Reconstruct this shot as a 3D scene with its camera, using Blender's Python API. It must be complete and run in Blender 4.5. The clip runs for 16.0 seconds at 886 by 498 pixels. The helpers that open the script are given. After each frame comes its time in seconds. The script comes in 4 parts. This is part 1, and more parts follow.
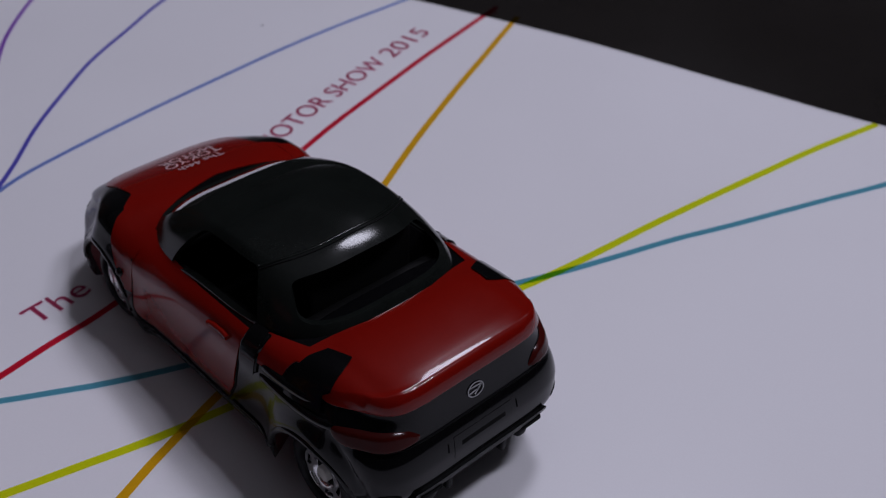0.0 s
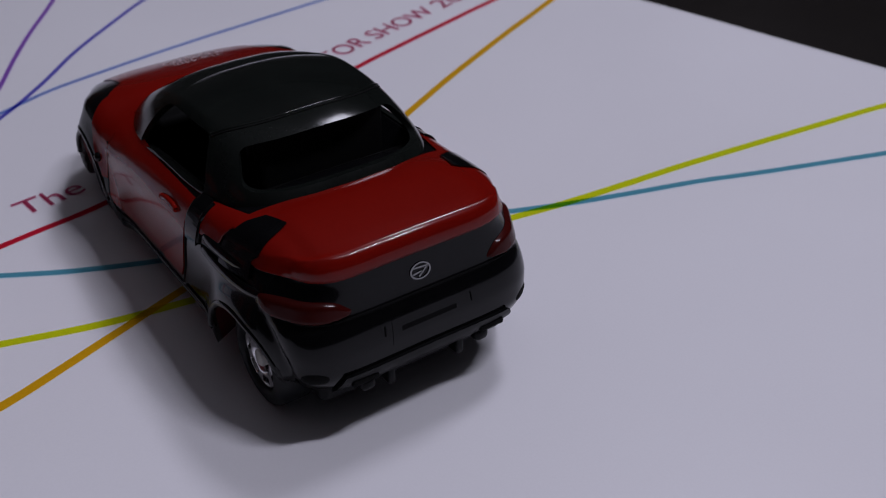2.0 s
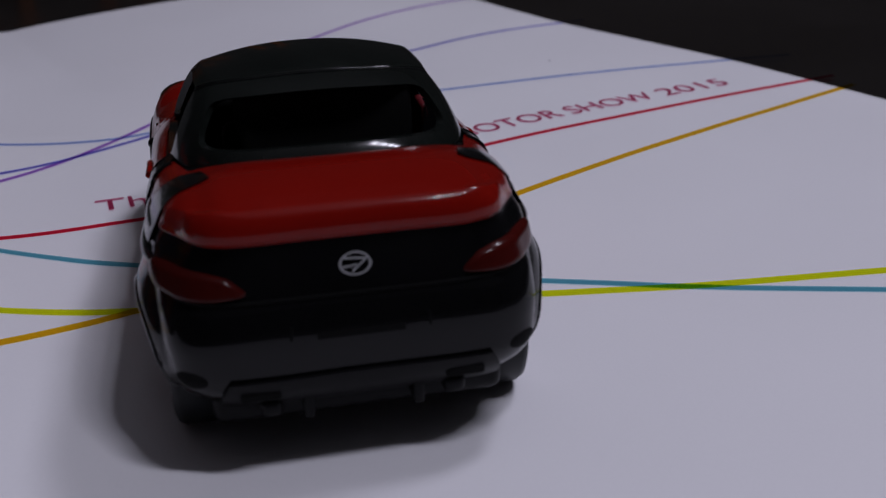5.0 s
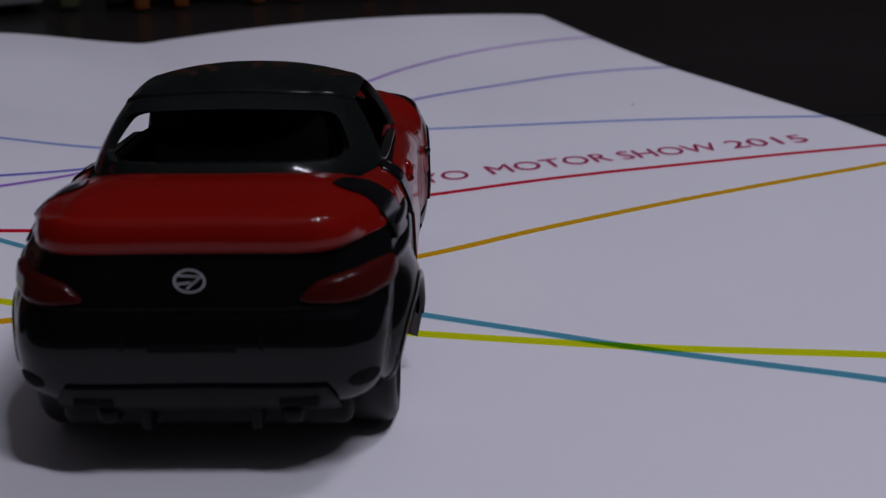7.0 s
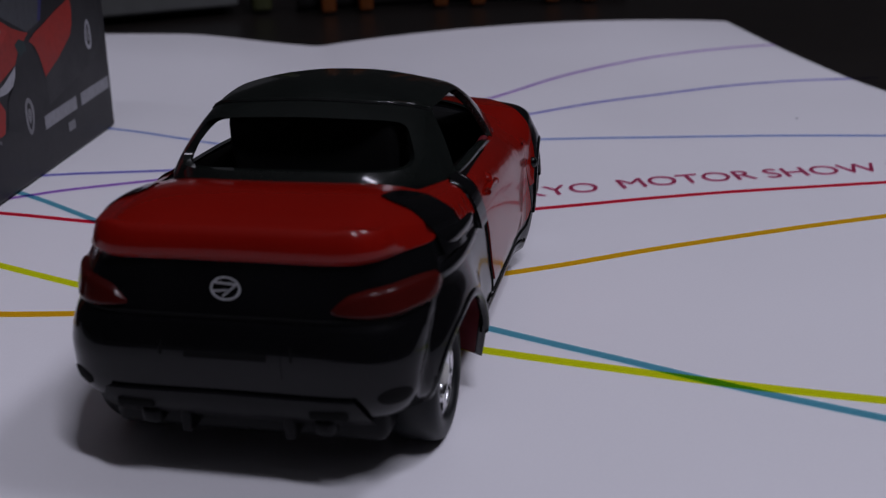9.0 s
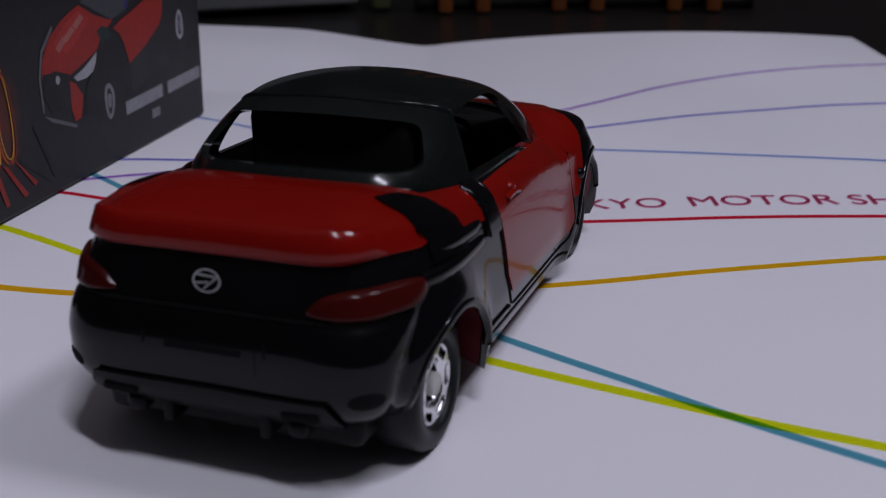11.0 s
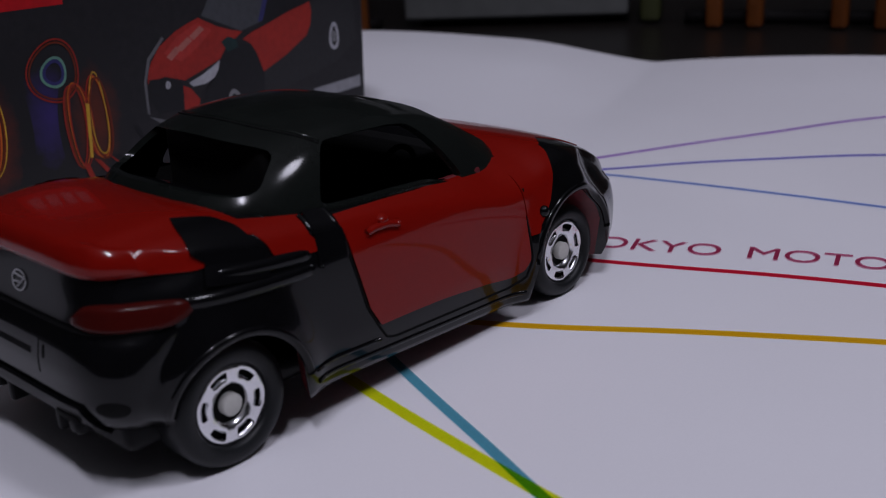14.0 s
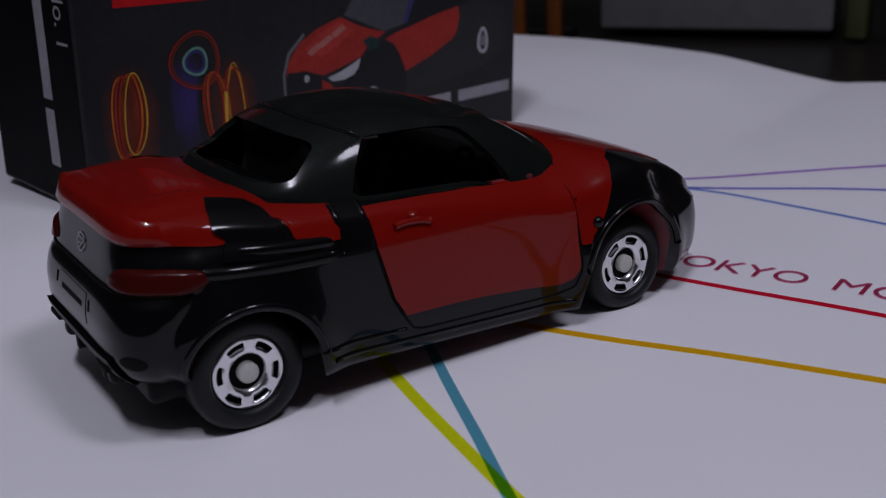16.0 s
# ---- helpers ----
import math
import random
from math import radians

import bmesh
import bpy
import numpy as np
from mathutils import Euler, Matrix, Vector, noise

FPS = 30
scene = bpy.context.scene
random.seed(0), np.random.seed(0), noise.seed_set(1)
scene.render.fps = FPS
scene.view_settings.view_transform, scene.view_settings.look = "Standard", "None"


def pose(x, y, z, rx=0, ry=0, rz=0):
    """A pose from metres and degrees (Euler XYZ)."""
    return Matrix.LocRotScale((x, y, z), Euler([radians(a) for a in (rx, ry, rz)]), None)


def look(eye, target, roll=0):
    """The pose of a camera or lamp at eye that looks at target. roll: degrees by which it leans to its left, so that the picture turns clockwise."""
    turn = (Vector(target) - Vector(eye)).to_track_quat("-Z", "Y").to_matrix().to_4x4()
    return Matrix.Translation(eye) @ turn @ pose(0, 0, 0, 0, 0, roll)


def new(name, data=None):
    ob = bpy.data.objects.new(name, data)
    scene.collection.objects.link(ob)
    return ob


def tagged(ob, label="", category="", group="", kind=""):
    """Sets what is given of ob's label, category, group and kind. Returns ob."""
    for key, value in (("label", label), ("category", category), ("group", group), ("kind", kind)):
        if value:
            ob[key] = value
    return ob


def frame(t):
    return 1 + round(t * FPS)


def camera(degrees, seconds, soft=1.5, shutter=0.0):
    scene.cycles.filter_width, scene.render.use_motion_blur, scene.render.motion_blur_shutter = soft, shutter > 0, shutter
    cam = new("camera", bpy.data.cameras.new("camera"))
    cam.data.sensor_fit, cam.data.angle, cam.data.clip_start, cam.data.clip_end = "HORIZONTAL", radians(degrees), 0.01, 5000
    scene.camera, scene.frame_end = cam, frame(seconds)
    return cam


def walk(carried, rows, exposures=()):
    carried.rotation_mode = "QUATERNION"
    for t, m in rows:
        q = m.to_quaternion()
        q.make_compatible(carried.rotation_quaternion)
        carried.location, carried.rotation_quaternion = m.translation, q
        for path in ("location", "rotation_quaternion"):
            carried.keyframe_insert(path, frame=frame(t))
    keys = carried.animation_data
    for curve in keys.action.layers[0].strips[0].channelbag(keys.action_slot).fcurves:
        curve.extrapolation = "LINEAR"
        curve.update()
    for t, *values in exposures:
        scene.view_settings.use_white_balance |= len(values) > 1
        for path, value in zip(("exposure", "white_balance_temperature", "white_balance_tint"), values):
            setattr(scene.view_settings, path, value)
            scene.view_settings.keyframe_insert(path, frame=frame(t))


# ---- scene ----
cam = camera(44.66, 16.0, soft=1.1)
PATH = [
    (0, (-7.754, 5.098, 8.435), (-6.591, 4.018, 7.219), 1.26),
    (0.5, (-8.068, 5.187, 8.327), (-6.867, 4.147, 7.112), 0.95),
    (1, (-8.215, 5.116, 8.009), (-6.971, 4.131, 6.792), 0.40),
    (1.5, (-8.748, 4.595, 7.394), (-7.454, 3.634, 6.210), -0.10),
    (2, (-9.030, 4.000, 6.713), (-7.663, 3.082, 5.578), -0.33),
    (2.5, (-9.000, 3.470, 6.096), (-7.518, 2.628, 5.049), -0.14),
    (3, (-8.652, 2.832, 5.380), (-7.063, 2.111, 4.402), 0.16),
    (3.5, (-8.536, 2.157, 4.907), (-6.875, 1.545, 3.977), -0.23),
    (4, (-8.738, 1.595, 4.360), (-7.013, 1.079, 3.491), -0.97),
    (6.5, (-8.945, -0.891, 4.096), (-7.099, -0.994, 3.332), -0.92),
    (7, (-8.957, -1.639, 4.065), (-7.099, -1.611, 3.325), -0.68),
    (7.5, (-8.904, -2.367, 4.096), (-7.059, -2.184, 3.346), -1.78),
    (8, (-8.701, -3.183, 4.168), (-6.872, -2.834, 3.439), -2.21),
    (8.5, (-8.579, -3.067, 4.057), (-6.755, -2.687, 3.330), -2.22),
    (9, (-8.564, -2.720, 4.050), (-6.750, -2.297, 3.323), -2.28),
    (11.5, (-7.777, -4.157, 3.946), (-6.083, -3.362, 3.241), -1.60),
    (12, (-7.457, -4.747, 3.944), (-5.825, -3.823, 3.249), -2.06),
    (12.5, (-7.223, -5.108, 4.079), (-5.636, -4.103, 3.391), -2.21),
    (13, (-6.642, -5.899, 4.047), (-5.171, -4.729, 3.365), -2.73),
    (13.5, (-6.301, -6.355, 4.039), (-4.879, -5.126, 3.357), -3.04),
    (14, (-5.773, -7.007, 4.010), (-4.427, -5.695, 3.327), -3.36),
    (14.5, (-5.346, -7.479, 3.962), (-4.059, -6.103, 3.290), -2.97),
    (15, (-5.306, -7.649, 4.021), (-4.091, -6.205, 3.357), -2.91),
    (15.5, (-4.992, -8.027, 3.990), (-3.889, -6.494, 3.332), -2.89),
    (16, (-4.698, -8.332, 3.991), (-3.690, -6.732, 3.338), -2.77),
]
EXPOSURE = [(0, 0.02), (2, 0.08), (4, 0.12), (6.5, -0.07), (7.5, -0.07), (9, 0.0), (11.5, 0.14), (13.5, 0.16), (15, -0.04), (16, -0.04)]
walk(cam, [(t, look(Vector(eye) / 100, Vector(target) / 100, roll)) for t, eye, target, roll in PATH], EXPOSURE)

# ---- light ----
cam.data.dof.use_dof = True
cam.data.dof.focus_distance = 0.098
cam.data.dof.aperture_fstop = cam.data.lens / 0.72

world = bpy.data.worlds.new("room_air")
scene.world = world
world.use_nodes = True
world.node_tree.nodes["Background"].inputs[0].default_value = (0.75, 0.8, 1.0, 1)
world.node_tree.nodes["Background"].inputs[1].default_value = 0.12
scene.view_settings.exposure = 0.0

# a row of four small bulbs over the table behind the car, and a weaker lamp beside it
BULBS = [(Vector((-0.150, -0.170, 0.455)) + (k - 1.5) * Vector((0.012, 0.034, 0.0)), 0.011, 0.80) for k in range(4)]
BULBS += [(Vector((0.100, -0.245, 0.450)), 0.045, 2.3)]
for place, radius, watts in BULBS:
    bulb = bpy.data.lights.new("lamp_bulb_light", "POINT")
    bulb.shadow_soft_size = radius
    bulb.energy, bulb.color = watts, (0.84, 0.83, 1.0)
    new("lamp_bulb_light", bulb).location = place

# ---- materials ----
MM = 0.001


def nodes_of(name):
    m = bpy.data.materials.new(name)
    m.use_nodes = True
    t = m.node_tree
    return m, t, t.nodes["Principled BSDF"]


def grain(t, scale, detail=3.0, rough=0.5):
    c = t.nodes.new("ShaderNodeTexCoord")
    n = t.nodes.new("ShaderNodeTexNoise")
    n.inputs["Scale"].default_value = scale
    n.inputs["Detail"].default_value = detail
    n.inputs["Roughness"].default_value = rough
    t.links.new(c.outputs["Object"], n.inputs["Vector"])
    return n


def ramp(t, source, stops):
    r = t.nodes.new("ShaderNodeValToRGB")
    e = r.color_ramp.elements
    while len(e) < len(stops):
        e.new(0.5)
    for k, (p, c) in zip(e, stops):
        k.position, k.color = p, (*c, 1)
    t.links.new(source, r.inputs[0])
    return r


def shade(c, k):
    return tuple(min(1.0, v * k) for v in c)


def surface(name, color, rough=0.5, metal=0.0, coat=0.0, spread=0.12, fine=2500.0, broad=90.0, bump=0.0, spec=0.5, rough_spread=0.06):
    """A surface whose colour and roughness vary at two scales, with a fine relief."""
    m, t, p = nodes_of(name)
    a, b = grain(t, fine), grain(t, broad, 4.0)
    mix = t.nodes.new("ShaderNodeMix")
    mix.data_type = "FLOAT"
    mix.inputs[0].default_value = 0.5
    t.links.new(a.outputs[0], mix.inputs[2])
    t.links.new(b.outputs[0], mix.inputs[3])
    r = ramp(t, mix.outputs[0], [(0.3, shade(color, 1 - spread)), (0.7, shade(color, 1 + spread))])
    t.links.new(r.outputs[0], p.inputs["Base Color"])
    rr = ramp(t, b.outputs[0], [(0.3, (max(0.02, rough - rough_spread),) * 3), (0.7, (min(1, rough + rough_spread),) * 3)])
    t.links.new(rr.outputs[0], p.inputs["Roughness"])
    p.inputs["Metallic"].default_value = metal
    p.inputs["Coat Weight"].default_value = coat
    p.inputs["Coat Roughness"].default_value = 0.045
    p.inputs["Specular IOR Level"].default_value = spec
    if bump:
        k = t.nodes.new("ShaderNodeBump")
        k.inputs["Strength"].default_value = bump
        k.inputs["Distance"].default_value = 0.00005
        t.links.new(mix.outputs[0], k.inputs["Height"])
        t.links.new(k.outputs[0], p.inputs["Normal"])
    return m


def ink(name, color):
    """Printing ink: a clear colour film, so that overprints multiply."""
    m = bpy.data.materials.new(name)
    m.use_nodes = True
    t = m.node_tree
    t.nodes.remove(t.nodes["Principled BSDF"])
    k = t.nodes.new("ShaderNodeBsdfTransparent")
    n = grain(t, 3000.0)
    r = ramp(t, n.outputs[0], [(0.3, shade(tuple(math.sqrt(v) for v in color), 0.97)), (0.7, shade(tuple(math.sqrt(v) for v in color), 1.03))])
    t.links.new(r.outputs[0], k.inputs[0])
    t.links.new(k.outputs[0], t.nodes["Material Output"].inputs[0])
    return m


def glass(name, tint, gloss=0.03):
    m = bpy.data.materials.new(name)
    m.use_nodes = True
    t = m.node_tree
    t.nodes.remove(t.nodes["Principled BSDF"])
    a, b = t.nodes.new("ShaderNodeBsdfTransparent"), t.nodes.new("ShaderNodeBsdfGlossy")
    a.inputs[0].default_value = (*tint, 1)
    b.inputs["Roughness"].default_value = gloss
    f, x = t.nodes.new("ShaderNodeFresnel"), t.nodes.new("ShaderNodeMixShader")
    f.inputs[0].default_value = 1.45
    t.links.new(f.outputs[0], x.inputs[0])
    t.links.new(a.outputs[0], x.inputs[1])
    t.links.new(b.outputs[0], x.inputs[2])
    t.links.new(x.outputs[0], t.nodes["Material Output"].inputs[0])
    return m


RED = surface("red_enamel", (0.18, 0.0045, 0.0022), 0.2, spread=0.06, bump=0.05, broad=150, rough_spread=0.04, spec=0.09, coat=0.36)
BLACK = surface("black_enamel", (0.003, 0.003, 0.0035), 0.19, spread=0.2, bump=0.06, broad=150, rough_spread=0.04, spec=0.09, coat=0.36)
ROOF = surface("black_soft_top", (0.007, 0.0085, 0.0075), 0.13, spread=0.25, bump=0.06, broad=220, spec=0.22)
PLASTIC = surface("grey_black_plastic", (0.003, 0.003, 0.0035), 0.4, spread=0.2, bump=0.3, spec=0.14)
RUBBER = surface("black_tyre", (0.008, 0.009, 0.010), 0.45, spread=0.25, bump=0.3, spec=0.25)
CHROME = surface("bright_chrome", (0.82, 0.82, 0.84), 0.22, metal=1.0, spread=0.05, rough_spread=0.1)
CAP = surface("grey_hub_paint", (0.60, 0.59, 0.55), 0.45, spread=0.1)
INSIDE = surface("black_cabin_plastic", (0.003, 0.003, 0.003), 0.7, spread=0.2, spec=0.15)
CAST = surface("dark_red_casting", (0.10, 0.006, 0.010), 0.5, spread=0.2)
LAMP_RED = surface("dark_red_lamp_paint", (0.045, 0.004, 0.003), 0.16, spread=0.12, spec=0.14)
LAMP_CLEAR = surface("silver_lamp_paint", (0.22, 0.23, 0.25), 0.3, spread=0.1)
SILVER = surface("silver_print", (0.3, 0.3, 0.31), 0.4, spread=0.1)
PRINT = surface("pale_print", (0.60, 0.50, 0.52), 0.5, spread=0.15)
SEAM = surface("dark_seam", (0.002, 0.002, 0.002), 0.8, spread=0.1, spec=0.15)
PAPER = surface("satin_white_paper", (0.78, 0.77, 0.80), 0.42, spread=0.02, fine=4000, broad=25, bump=0.05, spec=0.35)
TABLE = surface("black_table_lacquer", (0.010, 0.008, 0.007), 0.32, spread=0.3, fine=900, broad=12, bump=0.05)
WALL = surface("dark_room_shell", (0.10, 0.095, 0.09), 0.8, spread=0.08, fine=60, broad=3)
BOUNCE = surface("white_bounce_surface", (0.62, 0.615, 0.60), 0.8, spread=0.04, fine=60, broad=3)
SPECK = surface("grey_speck", (0.25, 0.24, 0.27), 0.7, spread=0.2)
GLASS = glass("clear_window_plastic", (0.75, 0.78, 0.78))
INKS = {
    "red": ink("red_ink", (0.62, 0.012, 0.035)),
    "orange": ink("orange_ink", (0.80, 0.42, 0.01)),
    "yellow": ink("yellow_green_ink", (0.70, 0.77, 0.01)),
    "teal": ink("teal_ink", (0.10, 0.36, 0.46)),
    "lblue": ink("light_blue_ink", (0.16, 0.25, 0.62)),
    "dblue": ink("deep_blue_ink", (0.10, 0.09, 0.50)),
    "purple": ink("purple_ink", (0.26, 0.09, 0.50)),
    "text": ink("dark_red_ink", (0.34, 0.03, 0.08)),
}

# ---- mesh helpers (millimetres in, metres out) ----


def part(name, bm, material, parent=None, label="", smooth=True):
    me = bpy.data.meshes.new(name)
    bm.normal_update()
    bmesh.ops.scale(bm, vec=(MM, MM, MM), verts=bm.verts)
    bm.to_mesh(me)
    bm.free()
    for m in material if isinstance(material, (list, tuple)) else (material,):
        me.materials.append(m)
    for p in me.polygons:
        p.use_smooth = smooth
    ob = new(name, me)
    if parent is not None:
        ob.parent = parent
    return tagged(ob, label)


def thing(name, label, category, group="", kind="", at=None):
    ob = new(name)
    ob.empty_display_size = 0.005
    if at is not None:
        ob.matrix_world = at
    return tagged(ob, label, category, group, kind)


def pchip(pts):
    """A smooth curve through points without overshoot."""
    x, y = (np.array(v, float) for v in zip(*sorted(pts)))
    h, d = np.diff(x), np.diff(y) / np.diff(x)
    m = np.zeros(len(x))
    for i in range(1, len(x) - 1):
        if d[i - 1] * d[i] > 0:
            a, b = 2 * h[i] + h[i - 1], h[i] + 2 * h[i - 1]
            m[i] = (a + b) / (a / d[i - 1] + b / d[i])
    m[0], m[-1] = d[0], d[-1]

    def f(v):
        v = min(max(v, x[0]), x[-1])
        i = min(int(np.searchsorted(x, v, side="right")) - 1, len(x) - 2)
        s = (v - x[i]) / h[i]
        return ((1 + 2 * s) * (1 - s) ** 2 * y[i] + s * (1 - s) ** 2 * h[i] * m[i] + s * s * (3 - 2 * s) * y[i + 1] + s * s * (s - 1) * h[i] * m[i + 1])

    return f


def step(a, b, v):
    k = min(max((v - a) / (b - a), 0.0), 1.0)
    return k * k * (3 - 2 * k)


def grid(bm, pts, close=False, mat=0):
    """Faces over rows of points; returns the rows of vertices."""
    rows = [[bm.verts.new(p) for p in r] for r in pts]
    for a, b in zip(rows, rows[1:]):
        n = len(a)
        for i in range(n if close else n - 1):
            j = (i + 1) % n
            bm.faces.new((a[i], a[j], b[j], b[i])).material_index = mat
    return rows


def along(poly, n):
    """n points evenly along a polyline."""
    p = np.array(poly, float)
    d = np.concatenate([[0], np.cumsum(np.linalg.norm(np.diff(p, axis=0), axis=1))])
    t = np.linspace(0, d[-1], n)
    return np.stack([np.interp(t, d, p[:, k]) for k in range(p.shape[1])], 1)


def panel(bm, surf, low, high, left, right, nu=24, nv=12, lift=0.12, skirt=0.25, mat=0):
    """A skin that lies proud on a surface, inside four border lines given in the surface's own two measures."""
    lo, hi, le, ri = along(low, nu), along(high, nu), along(left, nv), along(right, nv)
    rows = []
    for j in range(nv):
        v = j / (nv - 1)
        row = []
        for i in range(nu):
            u = i / (nu - 1)
            q = (1 - v) * lo[i] + v * hi[i] + (1 - u) * le[j] + u * ri[j]
            q = q - ((1 - u) * (1 - v) * lo[0] + u * (1 - v) * lo[-1] + (1 - u) * v * hi[0] + u * v * hi[-1])
            row.append(surf(q[0], q[1], lift))
        rows.append(row)
    vs = grid(bm, rows, mat=mat)
    edge = [(0, i) for i in range(nu)] + [(j, nu - 1) for j in range(1, nv)] + [(nv - 1, i) for i in range(nu - 2, -1, -1)] + [(j, 0) for j in range(nv - 2, 0, -1)]
    outline, crest_line = [], []
    for j, i in edge:
        v, u = j / (nv - 1), i / (nu - 1)
        q = (1 - v) * lo[i] + v * hi[i] + (1 - u) * le[j] + u * ri[j]
        q = q - ((1 - u) * (1 - v) * lo[0] + u * (1 - v) * lo[-1] + (1 - u) * v * hi[0] + u * v * hi[-1])
        outline.append(bm.verts.new(surf(q[0], q[1], lift - skirt)))
        crest_line.append(bm.verts.new(vs[j][i].co))
    n = len(edge)
    for k in range(n):
        m = (k + 1) % n
        bm.faces.new((crest_line[k], outline[k], outline[m], crest_line[m])).material_index = mat


def round_box(bm, cx, cy, cz, sx, sy, sz, r=0.3, seg=3, turn=None):
    """A box with rounded edges about a centre."""
    geo = bmesh.ops.create_cube(bm, size=1.0)["verts"]
    bmesh.ops.scale(bm, vec=(sx, sy, sz), verts=geo)
    edges = list({e for v in geo for e in v.link_edges})
    out = bmesh.ops.bevel(bm, geom=edges, offset=r, segments=seg, affect="EDGES", profile=0.5)
    vs = list({v for f in out["faces"] for v in f.verts} | {v for v in geo if v.is_valid})
    if turn is not None:
        bmesh.ops.rotate(bm, cent=(0, 0, 0), matrix=turn, verts=vs)
    bmesh.ops.translate(bm, vec=(cx, cy, cz), verts=vs)


def tube(bm, pts, r, n=6):
    """A round rod along points."""
    pts = [Vector(p) for p in pts]
    rows = []
    for i, p in enumerate(pts):
        d = (pts[min(i + 1, len(pts) - 1)] - pts[max(i - 1, 0)]).normalized()
        a = d.cross(Vector((0.13, 0.21, 0.97)))
        a = (a if a.length > 0.05 else d.cross(Vector((1, 0, 0)))).normalized()
        b = d.cross(a)
        rows.append([p + r * (math.cos(k * 2 * math.pi / n) * a + math.sin(k * 2 * math.pi / n) * b) for k in range(n)])
    vs = grid(bm, rows, close=True)
    bm.faces.new(vs[0])
    bm.faces.new(list(reversed(vs[-1])))


def lathe(bm, prof, n=40, axis_y=0.0, mat=0):
    """A turned shape about the y axis from (radius, y) pairs."""
    rows = [[(r * math.cos(k * 2 * math.pi / n), axis_y + y, r * math.sin(k * 2 * math.pi / n)) for k in range(n)] for r, y in prof]
    return grid(bm, rows, close=True, mat=mat)


# ---- table and added room shell ----
def slab(name, c, s, material, label, category, kind="structure", r=0.5):
    bm = bmesh.new()
    round_box(bm, *c, *s, r=r, seg=2)
    ob = part(name, bm, material, None, label, smooth=False)
    return tagged(ob, category=category, kind=kind)


slab("table_top", (60, 0, -15.6), (1100, 1000, 30), TABLE, "black lacquered table top, glossy and bare", "table", r=2)
# unseen walls and floor, added to shut out the world and keep reflections dark
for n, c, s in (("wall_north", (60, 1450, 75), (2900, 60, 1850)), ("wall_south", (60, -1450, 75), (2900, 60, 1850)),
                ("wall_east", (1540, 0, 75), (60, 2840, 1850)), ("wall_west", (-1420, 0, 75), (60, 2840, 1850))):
    slab(n, c, s, WALL, "unseen plain dark wall added to close the room", "wall")
# added unseen ceiling, hung low so that it returns lamp light as fill
slab("ceiling", (60, 0, 1025), (3020, 2960, 50), BOUNCE, "unseen low white ceiling added to bounce lamp light down", "ceiling")
slab("floor", (60, 0, -875), (3020, 2960, 50), WALL, "unseen plain dark floor added to close the room", "floor")

# ---- printed sheet ----
CORNER = Vector((152.5, -36.0))
P_DIR = Vector((math.cos(radians(19.2)), math.sin(radians(19.2))))
Q_DIR = Vector((-P_DIR.y, P_DIR.x))
VALLEY = (Vector((124.0, 44.5)) - CORNER).dot(Q_DIR)


def sheet_z(x, y):
    """Height of the sheet: flat round the car, with a lifted far end and a slack crease in it."""
    d = Vector((x, y)) - CORNER
    p, q = d.dot(P_DIR), d.dot(Q_DIR)
    lift = step(-75.0, 4.0, p)
    c = -(x - 57.0) * math.sin(radians(23)) + (y - 16.0) * math.cos(radians(23))
    k = min(max((c - 2.0) / 28.0, 0.0), 1.0)
    fold = k + k * k - k ** 3
    left = 3.2 * fold * step(52.0, 98.0, x) + 2.2 * lift * step(6.0, 60.0, c)
    front = y - 43.8 - 0.176 * x
    left = max(left, (3.8 - 1.9 * min(max((x + 18.0) / 73.0, 0.0), 1.0)) * step(-25.0, 4.0, front) * step(-50.0, -16.0, x) * step(96.0, 56.0, x))
    right = 2.0 * lift * math.sin(math.pi * min(max(q / VALLEY, 0.0), 1.0)) ** 0.8
    return left + right


edge_q = pchip([(-297, -0.3), (-180, -0.5), (-157, -1.8), (-126, -3.6), (-100, -3.2), (-75, -0.8), (-55, 1.4), (-35, 1.8), (0, 0.8)])


sheet = thing("printed_sheet", "white printed paper sheet with coloured curved lines, far edge lifted", "paper sheet")
bm = bmesh.new()
ps, qs = np.linspace(-297, 0, 240), np.linspace(0, 210, 170)
top, under = [], []
for p in ps:
    top.append([])
    under.append([])
    for q in qs:
        c = CORNER + P_DIR * float(p) + Q_DIR * (float(q) + edge_q(float(p)) * (1 - float(q) / 210))
        z = sheet_z(c.x, c.y)
        top[-1].append((c.x, c.y, z))
        under[-1].append((c.x, c.y, z - 0.3))
vt = grid(bm, top)
vb = grid(bm, under)
for k in range(len(ps) - 1):
    bm.faces.new((vt[k][0], vt[k + 1][0], vb[k + 1][0], vb[k][0]))
    bm.faces.new((vt[k + 1][-1], vt[k][-1], vb[k][-1], vb[k + 1][-1]))
for k in range(len(qs) - 1):
    bm.faces.new((vt[0][k + 1], vt[0][k], vb[0][k], vb[0][k + 1]))
    bm.faces.new((vt[-1][k], vt[-1][k + 1], vb[-1][k + 1], vb[-1][k]))
bmesh.ops.recalc_face_normals(bm, faces=bm.faces)
part("paper", bm, PAPER, sheet, "satin white paper")

